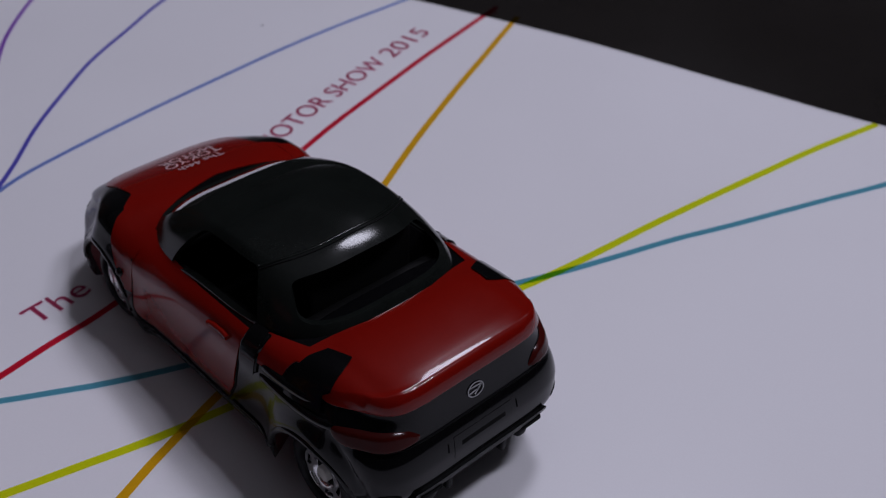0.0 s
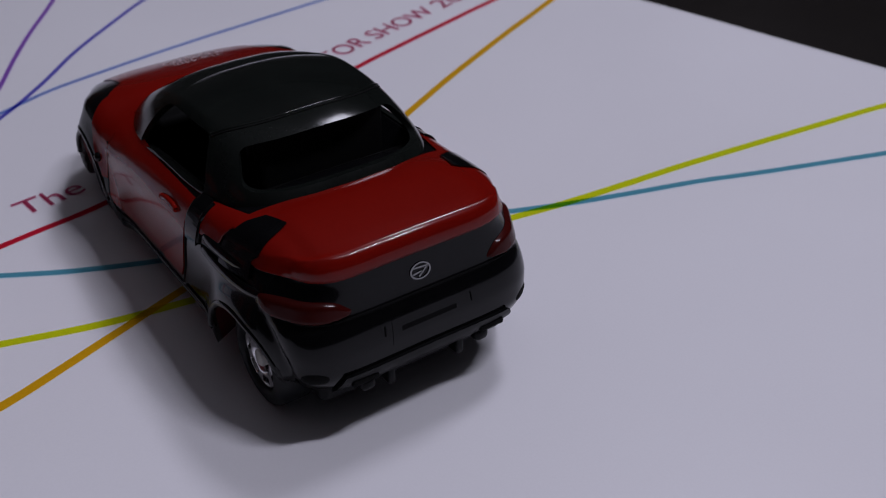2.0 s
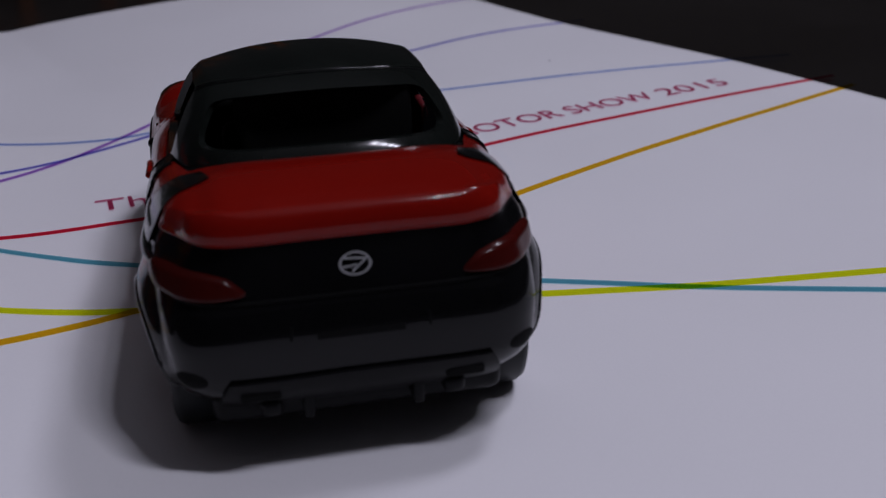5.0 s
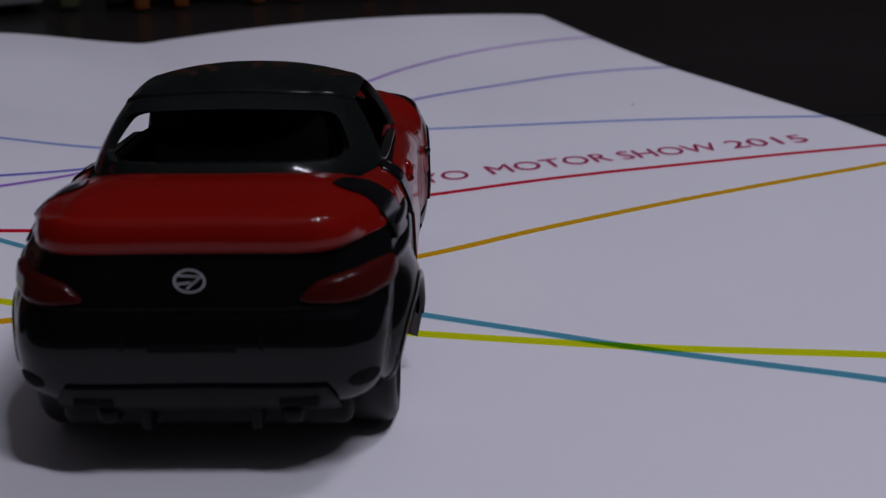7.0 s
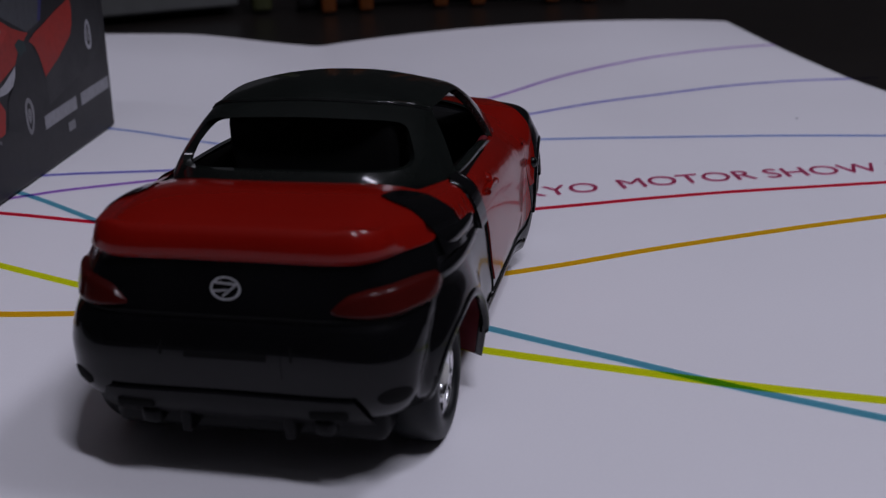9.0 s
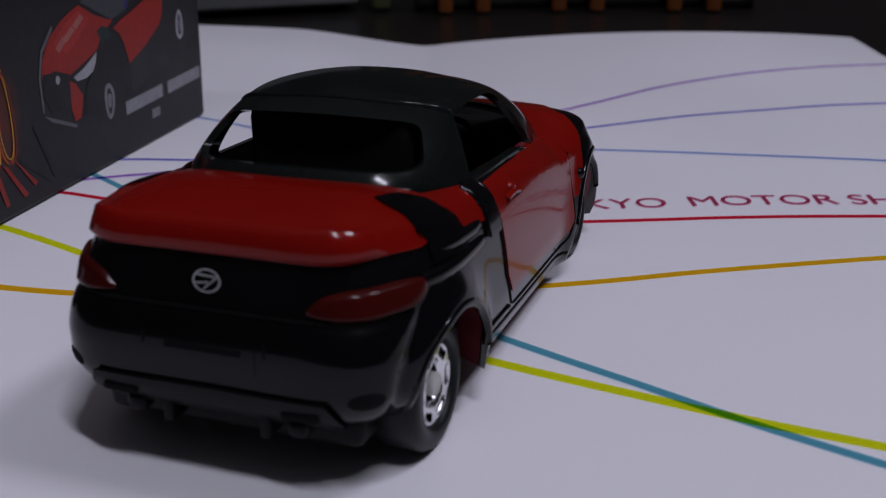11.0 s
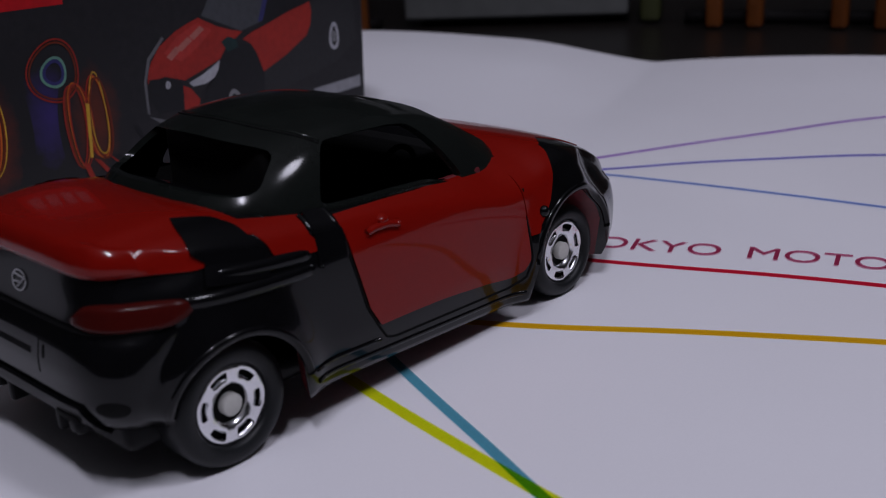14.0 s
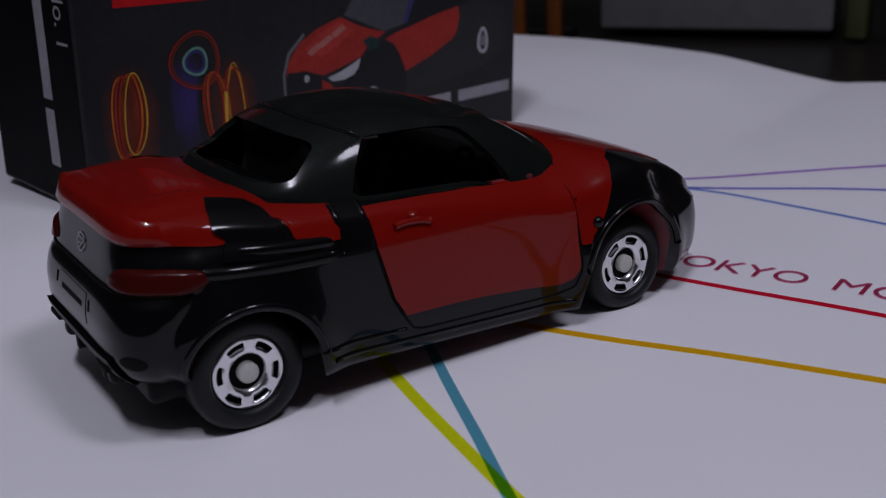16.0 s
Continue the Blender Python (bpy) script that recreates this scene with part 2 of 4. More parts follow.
LINES = {
    "red": (0.95, [(50.5, -80.0), (48.4, -72.0), (46.3, -64.0), (44.1, -56.0), (41.7, -48.0), (39.3, -40.0), (36.8, -32.0), (33.9, -24.0), (30.6, -16.0), (27.5, -8.0), (24.7, 0.0), (22.2, 8.0), (20.1, 16.0), (19.0, 23.0), (17.4, 28.8), (16.0, 33.0), (14.4, 38.5), (13.1, 45.5), (11.7, 57.0)]),
    "orange": (1.05, [(45.2, -80.0), (41.5, -72.0), (37.7, -64.0), (34.0, -56.0), (30.1, -48.0), (26.1, -40.0), (21.8, -32.0), (17.3, -24.0), (12.4, -16.0), (8.1, -8.0), (4.5, 0.0), (1.2, 8.0), (-1.7, 16.0), (-4.1, 22.0), (-6.4, 26.4), (-9.6, 31.9), (-11.2, 35.0), (-14.0, 43.2), (-15.6, 53.2)]),
    "yellow": (1.1, [(-17.1, -95.4), (-14.6, -80.0), (-13.7, -72.0), (-12.8, -64.0), (-11.9, -56.0), (-11.1, -48.0), (-10.5, -40.0), (-9.8, -32.0), (-8.7, -24.0), (-7.5, -16.0), (-6.1, -8.0), (-4.6, 0.0), (-3.2, 8.0), (-2.0, 16.5), (-1.1, 22.5), (-0.5, 28.0), (-0.1, 35.0), (0.4, 42.0), (1.6, 51.4)]),
    "teal": (0.95, [(-31.4, -97.0), (-26.2, -80.0), (-23.4, -72.0), (-20.7, -64.0), (-18.0, -56.0), (-15.1, -48.0), (-12.7, -40.0), (-10.2, -32.0), (-7.2, -24.0), (-4.3, -16.0), (-1.3, -8.0), (1.6, 0.0), (4.4, 8.0), (7.4, 16.0), (9.2, 20.2), (11.4, 25.0), (13.3, 29.8), (14.7, 33.5), (17.2, 40.0), (20.5, 48.5), (24.5, 58.9)]),
    "lblue": (0.75, [(63.6, -80.0), (63.5, -72.0), (63.3, -64.0), (63.1, -56.0), (62.6, -48.0), (61.9, -40.0), (60.9, -32.0), (59.8, -24.0), (58.7, -16.0), (57.4, -8.0), (55.9, 0.0), (54.2, 8.0), (53.0, 77.9), (51.4, 54.4), (50.4, 42.6), (49.6, 31.8), (49.1, 24.0)]),
    "dblue": (0.7, [(20.3, 66.5), (25.1, 52.9), (29.6, 45.6), (35.5, 37.3), (40.8, 29.4), (44.8, 23.4), (50.1, 16.4), (56.6, 9.5), (64.5, 2.2), (71.8, -6.0), (78.3, -14.0), (84.5, -24.0), (91.1, -35.0), (95.5, -46.0), (98.5, -58.0)]),
    "purple": (0.7, [(10.0, 58.9), (16.5, 49.0), (24.0, 42.9), (31.6, 36.4), (39.2, 29.5), (46.3, 23.3), (57.4, 15.6), (67.4, 10.2), (74.9, 5.8), (82.9, 0.5), (93.8, -6.5), (102.4, -14.0), (109.2, -21.0), (121.2, -37.0), (126.2, -45.0)]),
}


def by_y(pts):
    f = pchip([(y, x) for x, y in pts])
    return f, min(y for _, y in pts), max(y for _, y in pts)


for k, (name, (w, pts)) in enumerate(LINES.items()):
    f, y0, y1 = by_y(pts)
    bm = bmesh.new()
    rows = []
    n = 130
    for i in range(n + 1):
        y = y0 + (y1 - y0) * i / n
        x = f(y)
        t = Vector((f(min(y + 0.6, y1)) - f(max(y - 0.6, y0)), 1.2 if y0 < y - 0.6 and y + 0.6 < y1 else 0.6)).normalized()
        s = Vector((t.y, -t.x)) * (w / 2)
        rows.append([(x + s.x * e, y + s.y * e, sheet_z(x + s.x * e, y + s.y * e) + 0.05 + 0.012 * k) for e in (-1, 0, 1)])
    grid(bm, rows)
    part("printed_line", bm, INKS[name], sheet, {"lblue": "light blue", "dblue": "deep blue", "yellow": "yellow-green"}.get(name, name) + " printed line")


def lettering(word, size=1.0):
    """The outline mesh of a word in the built-in font: a bmesh and its width."""
    cu = bpy.data.curves.new("word", "FONT")
    cu.body, cu.size, cu.resolution_u, cu.offset = word, size, 4, 0.0
    ob = new("word", cu)
    dep = bpy.context.evaluated_depsgraph_get()
    me = bpy.data.meshes.new_from_object(ob.evaluated_get(dep))
    bm = bmesh.new()
    bm.from_mesh(me)
    bpy.data.objects.remove(ob)
    bpy.data.meshes.remove(me)
    xs = [v.co.x for v in bm.verts]
    lo, hi = min(xs), max(xs)
    for v in bm.verts:
        v.co.x -= lo
    return bm, hi - lo


red_x = by_y(LINES["red"][1])[0]
WORDS = [("The", 21.9, 13.8), ("44th", 10.8, 1.0), ("TOKYO", -3.2, -18.3), ("MOTOR", -20.8, -36.4), ("SHOW", -37.7, -51.2), ("2015", -52.7, -63.8)]
for word, ya, yb in WORDS:
    bm, wide = lettering(word)
    for v in bm.verts:
        y = foot = ya + (yb - ya) * v.co.x / wide
        up = 4.0 + 3.4 * v.co.y / 0.7
        for _ in range(3):
            t = Vector((red_x(y - 0.5) - red_x(y + 0.5), -1.0)).normalized()
            y = foot - t.x * 4.0
        t = Vector((red_x(y - 0.5) - red_x(y + 0.5), -1.0)).normalized()
        nx, ny = -t.y, t.x
        x2, y2 = red_x(y) + nx * up, y + ny * up
        v.co = (x2, y2, sheet_z(x2, y2) + 0.14)
    part("lettering", bm, INKS["text"], sheet, "dark red printed word", smooth=False)

for k, (x, y, r) in enumerate(((71.5, -43.1, 0.35), (-40, -60, 0.2))):
    bm = bmesh.new()
    bmesh.ops.create_circle(bm, cap_ends=True, radius=r, segments=9)
    bmesh.ops.scale(bm, vec=(1.0, 0.6 + 0.1 * k, 1), verts=bm.verts)
    bmesh.ops.translate(bm, vec=(x, y, sheet_z(x, y) + 0.03), verts=bm.verts)
    part("speck", bm, SPECK, sheet, "tiny grey speck", smooth=False)

# ---- toy car ----
AR, AF, B = 29.4, 32.1, 13.3
NR, NF = 6.5, 4.5
WHEELS = ((-19.95, 4.72, 5.4), (18.6, 4.45, 5.85))  # place along the car, tyre radius, arch radius

_a = np.linspace(0, math.pi, 4001)
_c, _s = np.cos(_a), np.sin(_a)
_px = np.where(_c > 0, -AR * np.abs(_c) ** (2 / NR), AF * np.abs(_c) ** (2 / NF))
_py = np.where(_c > 0, B * np.abs(_s) ** (2 / NR), B * np.abs(_s) ** (2 / NF))
_len = np.concatenate([[0], np.cumsum(np.hypot(np.diff(_px), np.diff(_py)))])
GIRTH = float(_len[-1])


def plan(s):
    """The widest outline at the distance s from the middle of the tail, plus to the car's left."""
    k = min(abs(s), GIRTH)
    return float(np.interp(k, _len, _px)), math.copysign(float(np.interp(k, _len, _py)), s)


def s_of_x(x):
    return float(np.interp(x, _px, _len))


crest = pchip([(-29.5, 16.6), (-28.6, 17.0), (-25, 17.7), (-21, 17.9), (-16, 17.5), (-8, 16.8), (8, 16.5), (14, 16.2), (19, 15.2), (24, 13.7), (28, 11.9), (30.5, 9.9), (32.4, 7.8)])
flank = pchip([(-29.5, 15.7), (-27, 16.3), (-22, 16.6), (-16, 16.1), (-10, 15.8), (0, 15.0), (6, 14.2), (10, 13.6), (13, 13.7), (16, 14.3), (18, 14.4), (22, 13.4), (25.5, 11.8), (29, 9.6), (32.4, 7.2)])
side_in = pchip([(1.5, 1.0), (4, 0.4), (7, 0), (10, 0.03), (12.8, 0.2), (14.2, 0.6), (15.5, 1.3), (18, 2.4)])
rear_in = pchip([(3, 2.9), (5, 1.4), (6.2, 0.45), (7.6, 0.06), (9.2, 0.08), (10.4, 0.28), (11.2, 0.52), (11.8, 0.82), (12.1, 1.08), (12.35, 1.16), (15.7, 1.92), (16.1, 2.0), (17.2, 2.6), (18, 3.2)])
front_in = pchip([(2, 0.7), (4, 0.1), (6, 0), (8, 0.2), (9, 0.7), (11, 1.5), (15, 2.4)])


def crown(x, y):
    return crest(x) + (flank(x) - crest(x)) * min(abs(y) / 12.0, 1.1) ** (2.6 + 1.6 * step(-10.0, -20.0, x) + 0.8 * step(13.0, 20.0, x))


def inset(x, z):
    if x < -18:
        k = step(-22.0, -27.0, x)
        return side_in(z) * (1 - k) + rear_in(z) * k
    k = step(19.0, 26.0, x)
    return side_in(z) * (1 - k) + front_in(z) * k


def flare(x, z):
    out = 0.0
    for w, _, arch in WHEELS:
        r = math.hypot(x - w, z - 4.9)
        out -= 0.95 * math.exp(-((max(r - arch, 0.0) / 2.0) ** 2))
    return out


def skin(s, z, lift=0.0):
    """A point of the body's wall at the distance s along the outline and the height z."""
    x, y = plan(s)
    i = inset(x, z) - lift
    f = flare(x, z) * step(-29, -26, x) * step(31.5, 28, x) + 0.55 * step(-21.0, -27.0, x) * step(15.4, 13.6, z)
    return (x * (1 - i / 29.5), y * (1 - i / B) + math.copysign(f * abs(y) / B, s), z)


def rim_z(s):
    x, y = plan(s)
    z = crown(x * 0.965, y * 0.93) - 1.0
    for _ in range(4):
        q = skin(s, z)
        z = 0.4 * z + 0.6 * (crown(q[0], q[1]) - 1.0)
    return z


def edge_of(s):
    return skin(s, rim_z(s))


def half_width(x):
    s = s_of_x(max(min(x, AF - 0.05), -AR + 0.05))
    return abs(edge_of(s)[1])


def deck(x, y, lift=0.0):
    """A point of the body's upper surface, rounded over to its edges."""
    def fall(d, r):
        return min(max((r - max(d, 0.0)) / r, 0.0), 1.0)
    k = fall(half_width(x) - abs(y), 1.8)
    end = 27.45 * (1 - (min(abs(y), 11.6) / 12.75) ** NR) ** (1 / NR)
    tail, nose = fall(x + end, 0.8), fall(31.2 - x, 1.6)
    drop = 1 - math.sqrt(1 - k * k)
    drop += (1.0 - drop) * (1 - math.sqrt(1 - tail * tail)) if tail else 0.0
    drop = max(drop, 1 - math.sqrt(1 - nose * nose))
    up = 1 - 0.5 * max(k, tail) ** 3
    drop -= 0.24 * step(9.3, 7.9, abs(y)) * step(-17.6, -18.6, x) * (1 - tail ** 2)
    return (x - lift * tail ** 4 * 0.9, y + math.copysign(lift * k ** 4 * 0.7, y), crown(x, y) - drop + lift * up)


def sill(s):
    """The lower edge of the body's wall, with the wheel arches."""
    x, y = plan(s)
    low = 3.3 - 0.055 * (min(max(x, -14.0), 12.0) + 14.0) if x > -23 else 4.6 + 0.6 * step(-25, -28.5, x)
    if x > 24:
        low = 2.5
    for w, _, arch in WHEELS:
        d = abs(x - w)
        if d < arch and abs(y) > 9:
            low = max(low, 4.9 + math.sqrt(arch ** 2 - d * d))
    return low


car = thing("toy_car", "small red and black diecast toy roadster with a closed black top", "toy car")

# body wall and upper surface
bm = bmesh.new()
N_S, N_Z = 420, 30
ss = [-GIRTH + 2 * GIRTH * (k + 0.5) / N_S for k in range(N_S)]
inner = [(skin(s, sill(s))[0] * 0.9, skin(s, sill(s))[1] * 0.80, sill(s) + 0.1) for s in ss]
wall = []
for j in range(N_Z + 1):
    row = []
    for s in ss:
        lo, hi = sill(s), rim_z(s)
        row.append(skin(s, lo + (hi - lo) * j / N_Z))
    wall.append(row)
rim_in = [skin(s, sill(s) + 0.05, -0.6) for s in ss]
grid(bm, [inner, rim_in], close=True, mat=1)
grid(bm, [rim_in, wall[0]], close=True, mat=0)
grid(bm, wall, close=True, mat=0)
upper = [wall[-1]]
for t in [0.02, 0.05, 0.09, 0.13, 0.18, 0.24, 0.32, 0.42, 0.55, 0.7, 0.85, 1.0]:
    row = []
    for s in ss:
        x1, y1, z1 = edge_of(s)
        xs = min(max(x1, -24.0), 24.0)
        q = t ** 0.8
        x, y = x1 * (1 - q) + xs * q, y1 * (1 - t)
        p = deck(x, y)
        z = p[2]
        if -13.5 < x < 11.0 and abs(y) < 10.0:
            z = 9.0
        row.append((x, y, max(z, 3.0)))
    upper.append(row)
grid(bm, upper, close=True, mat=0)
bmesh.ops.remove_doubles(bm, verts=bm.verts, dist=0.004)
bmesh.ops.recalc_face_normals(bm, faces=bm.faces)
part("body", bm, [BLACK, CAST], car, "glossy black painted metal body")


def on_side(sign):
    return lambda x, z, lift: skin(sign * s_of_x(x), z, lift)


def on_shoulder(sign):
    """The body round its upper edge: r below 0 runs down the wall, above 0 in over the deck."""
    def f(x, r, lift):
        s = s_of_x(x)
        if r <= 0:
            return skin(sign * s, rim_z(s) + r, lift)
        q = deck(x, sign * max(half_width(x) - r, 0.0))
        k = min(r / 1.6, 1.0)
        return (q[0], q[1] + sign * lift * (1 - k), q[2] + lift * k)
    return f


def spot(bm, surf, u, v, ru, rv, lift, n=24):
    """A small domed oval that follows a surface."""
    rows = [[surf(u + ru * k * math.cos(a), v + rv * k * math.sin(a), lift * (1 - k ** 4) + 0.02) for a in np.linspace(0, 2 * math.pi, n + 1)[:-1]] for k in (1.0, 0.8, 0.5, 0.02)]
    grid(bm, rows, close=True)


def on_deck(x, y, lift):
    return deck(x, y, lift)


# doors with their handles
for sg in (1, -1):
    bm = bmesh.new()
    S = on_side(sg)
    below = lambda x, z: (x, z - rim_z(s_of_x(x)))
    panel(bm, on_shoulder(sg), [below(-6.4, 6.3), below(9.9, 5.0)], [(-9.0, 0.8), (0, 1.3), (7, 2.3), (11.0, 3.2)], [below(-6.4, 6.3), below(-7.4, 8.0), below(-8.6, 12.5), (-9.0, 0.0), (-9.0, 0.8)],
          [below(9.9, 5.0), below(10.9, 5.3), below(11.4, 6.2), below(11.4, 11), (11.3, 0.0), (11.0, 3.2)], 40, 40, lift=0.2, skirt=0.4)
    door = part("door", bm, RED, car, "red painted door")
    bm = bmesh.new()
    path = [(-7.0, 13.9), (-6.2, 14.05), (-4.6, 14.0), (-3.6, 13.75)]
    tube(bm, [S(x, z, 0.3) for x, z in along(path, 10)], 0.3, 8)
    if sg < 0:
        spot(bm, S, -5.0, 14.45, 0.7, 0.45, 0.55)
    part("door_handle", bm, RED, door, "red moulded door handle")
    bm = bmesh.new()
    path = [(-9.2, 15.4), (-8.8, 12.5), (-7.6, 8.0), (-6.6, 6.2), (-5.7, 4.9), (-4.9, 4.6), (9.5, 3.9), (11.3, 4.4), (11.75, 6), (11.75, 11), (11.7, 12.6)]
    tube(bm, [S(x, z, 0.0) for x, z in along(path, 60)], 0.11, 6)
    part("door_seam", bm, SEAM, door, "dark gap round the door")
    bm = bmesh.new()
    panel(bm, on_shoulder(sg), [(11.75, -3.6), (12.6, -3.6)], [(10.6, 3.4), (17.3, 3.4)], [(11.75, -3.6), (11.6, -1), (11.3, 1.0), (10.6, 3.4)], [(12.6, -3.6), (12.9, -2.9), (14.5, -1.4), (15.8, 0.2), (16.8, 1.6), (17.3, 3.4)], 16, 26, lift=0.18, skirt=0.4)
    part("front_wing_panel", bm, RED, car, "red painted wing panel")
    bm = bmesh.new()
    tube(bm, [S(x, 7.0 - 0.06 * (x + 13.5) - 1.6, 0.05) for x in np.linspace(-13.6, -6.4, 8)], 0.16, 6)
    part("sill_crease", bm, BLACK, car)
    bm = bmesh.new()
    tube(bm, [S(x, 4.35 - 0.055 * (x + 14.0), -0.12) for x in np.linspace(-13.4, 11.8, 30)], 0.28, 8)
    part("sill_ridge", bm, BLACK, car, "raised black ridge along the sill")
    for z0, z1, x0, x1 in ((14.5, 13.75, -21.0, -12.8), (13.35, 12.65, -23.4, -12.6)):
        bm = bmesh.new()
        tube(bm, [S(x, z0 + (z1 - z0) * (x - x0) / (x1 - x0), -0.5 + 0.3 * math.sin(math.pi * (x - x0) / (x1 - x0)) ** 0.5) for x in np.linspace(x0, x1, 24)], 0.6, 14)
        part("shoulder_crease", bm, BLACK, car)

    for w, _, arch in WHEELS:
        bm = bmesh.new()
        tube(bm, [S(w + (arch + 0.25) * math.cos(a), 4.9 + (arch + 0.25) * math.sin(a), -0.22) for a in np.linspace(0.1, math.pi - 0.1, 30)], 0.38, 10)
        part("arch_lip", bm, BLACK, car, "rounded black wheel arch lip")

# bonnet and boot lid
bm = bmesh.new()
panel(bm, on_deck, [(11.2, 11.3), (13.6, 6), (14.9, 0), (13.6, -6), (11.2, -11.3)], [(29.2, 5.6), (30.4, 0), (29.2, -5.6)],
      [(11.2, 11.3), (14.5, 11.6), (17.5, 10.4), (19.2, 8.4), (23.6, 8.2), (26.0, 8.4), (29.2, 5.6)],
      [(11.2, -11.3), (14.5, -11.6), (17.5, -10.4), (19.2, -8.4), (23.6, -8.2), (26.0, -8.4), (29.2, -5.6)], 50, 40)
bonnet = part("bonnet", bm, RED, car, "red painted bonnet")
for word, x0, x1, yw in (("The 44th", 19.0, 0.95, 2.9), ("TOKYO", 20.7, 1.25, 3.6), ("MOTOR", 22.4, 1.25, 3.4)):
    bm, wide = lettering(word)
    for v in bm.verts:
        y = -1.0 + yw - 2 * yw * (1 - v.co.x / wide)
        v.co = deck(x0 + 1.35 * x1 * (1 - v.co.y / 0.75), y, 0.2)
    part("bonnet_print", bm, PRINT, bonnet, "small pale printed words", smooth=False)
bm = bmesh.new()
top_line = [(-10.9, 11.0), (-16.0, 9.8), (-17.4, 4), (-17.6, 0), (-17.4, -4), (-16.0, -9.8), (-10.9, -11.0)]
S_END = s_of_x(-10.9)
lid_low = pchip([(0, -0.55), (8, -0.55), (12, -0.52), (15, -0.5), (17.5, -0.5), (19.0, -0.2), (20.4, 0.8), (21.6, 1.3), (23.2, 0.4), (24.8, -0.7), (29, -0.9), (50, -0.9)])
inner_line = along(list(reversed(top_line)), 121)
rows = []
for k, (tx, ty) in enumerate(inner_line):
    s = -S_END + 2 * S_END * k / 120
    ex, ey, _ = edge_of(s)
    span = math.hypot(tx - ex, ty - ey)
    low = lid_low(abs(s))

    def lid(r, lift):
        if r <= 0:
            return skin(s, rim_z(s) + r, lift)
        q = min(r / span, 1.0)
        return deck(ex + (tx - ex) * q, ey + (ty - ey) * q, lift)

    rs = [low + (span - low) * f for f in (0, 0.006, 0.014, 0.024, 0.038, 0.056, 0.08, 0.11, 0.15, 0.2, 0.26, 0.33, 0.42, 0.54, 0.68, 0.84, 1.0)]
    lip = 0.3 * step(15.0, 11.0, abs(s))
    rows.append([lid(low, -0.1)] + [lid(r, 0.13 + lip * step(0.0, 0.4, r - low) * step(1.3, 0.6, r - low)) for r in rs])
grid(bm, rows)
bmesh.ops.recalc_face_normals(bm, faces=bm.faces)
boot = part("boot_lid", bm, RED, car, "red painted boot lid")
for sg in (1, -1):
    bm = bmesh.new()
    panel(bm, on_shoulder(sg), [(-21.4, -1.5), (-21.3, 0.4), (-21.0, 1.8), (-20.5, 3.4)], [(-16.2, -1.5), (-16.4, 0.4), (-16.9, 1.8), (-17.7, 3.2)],
          [(-21.4, -1.5), (-16.2, -1.5)], [(-20.5, 3.4), (-17.7, 3.2)], 22, 14, lift=0.28, skirt=0.5)
    part("boot_corner_vent", bm, BLACK, boot, "black corner patch on the boot")


# tail: lamps, badge, plate slot, outlets, undertray
for sg in (1, -1):
    bm = bmesh.new()
    low = pchip([(7.2, 12.7), (9.5, 12.36), (13, 12.25), (15, 12.2), (16.3, 12.45), (17.3, 13.0)])
    high = pchip([(7.2, 12.9), (8.8, 13.9), (10.6, 14.15), (12.6, 14.1), (15, 14.0), (16.5, 13.8), (17.3, 13.3)])
    rows = []
    for v in np.linspace(0, 1, 15):
        row = []
        for u in np.linspace(7.2, 17.3, 44):
            k = (u - 7.2) / 10.1
            dome = max(0.0, 1 - abs(2 * v - 1) ** 7) ** 0.5 * max(0.0, 1 - abs(2 * k - 1) ** 14) ** 0.5
            row.append(skin(sg * u, low(u) + (high(u) - low(u)) * v, -0.12 + (0.46 + 0.2 * k - 0.36 * k ** 3) * dome))
        rows.append(row)
    grid(bm, rows)
    bmesh.ops.recalc_face_normals(bm, faces=bm.faces)
    part("tail_lamp", bm, LAMP_RED, car, "dark red painted tail lamp")
    bm = bmesh.new()
    spot(bm, lambda a, z, l: skin(a, z, l), sg * 10.7, 7.4, 1.25, 0.6, 0.03)
    part("bumper_hole", bm, SEAM, car, "dark oval recess in the bumper")
bm = bmesh.new()
ring = []
for rr in (1.0, 0.84):
    ring.append([(skin(1.12 * rr * math.cos(a), 14.05 + 0.76 * rr * math.sin(a), 0.1)) for a in np.linspace(0, 2 * math.pi, 33)[:-1]])
grid(bm, ring, close=True)
for a, b in (((-0.75, 14.4), (0.8, 14.3)), ((0.8, 14.3), (-0.2, 13.55)), ((-0.85, 13.85), (0.1, 13.95))):
    tube(bm, [skin(-a[0] + (a[0] - b[0]) * k / 4, a[1] + (b[1] - a[1]) * k / 4, 0.08) for k in range(5)], 0.07, 5)
part("badge", bm, SILVER, car, "silver printed oval badge")
bm = bmesh.new()
panel(bm, lambda s, z, l: skin(s, z, l), [(-3.6, 8.6), (3.6, 8.6)], [(-3.6, 11.0), (3.6, 11.0)], [(-3.6, 8.6), (-3.6, 11.0)], [(3.6, 8.6), (3.6, 11.0)], 16, 8, lift=0.045, skirt=0.2)
plate = part("plate_field", bm, BLACK, car, "blank black plate field")
bm = bmesh.new()
panel(bm, lambda s, z, l: skin(s, z, l), [(-2.7, 9.75), (2.7, 9.75)], [(-2.7, 10.2), (2.7, 10.2)], [(-2.7, 9.75), (-2.7, 10.2)], [(2.7, 9.75), (2.7, 10.2)], 12, 4, lift=0.06, skirt=0.2)
part("plate_slot", bm, SEAM, plate, "dark slot over the plate field")
bm = bmesh.new()
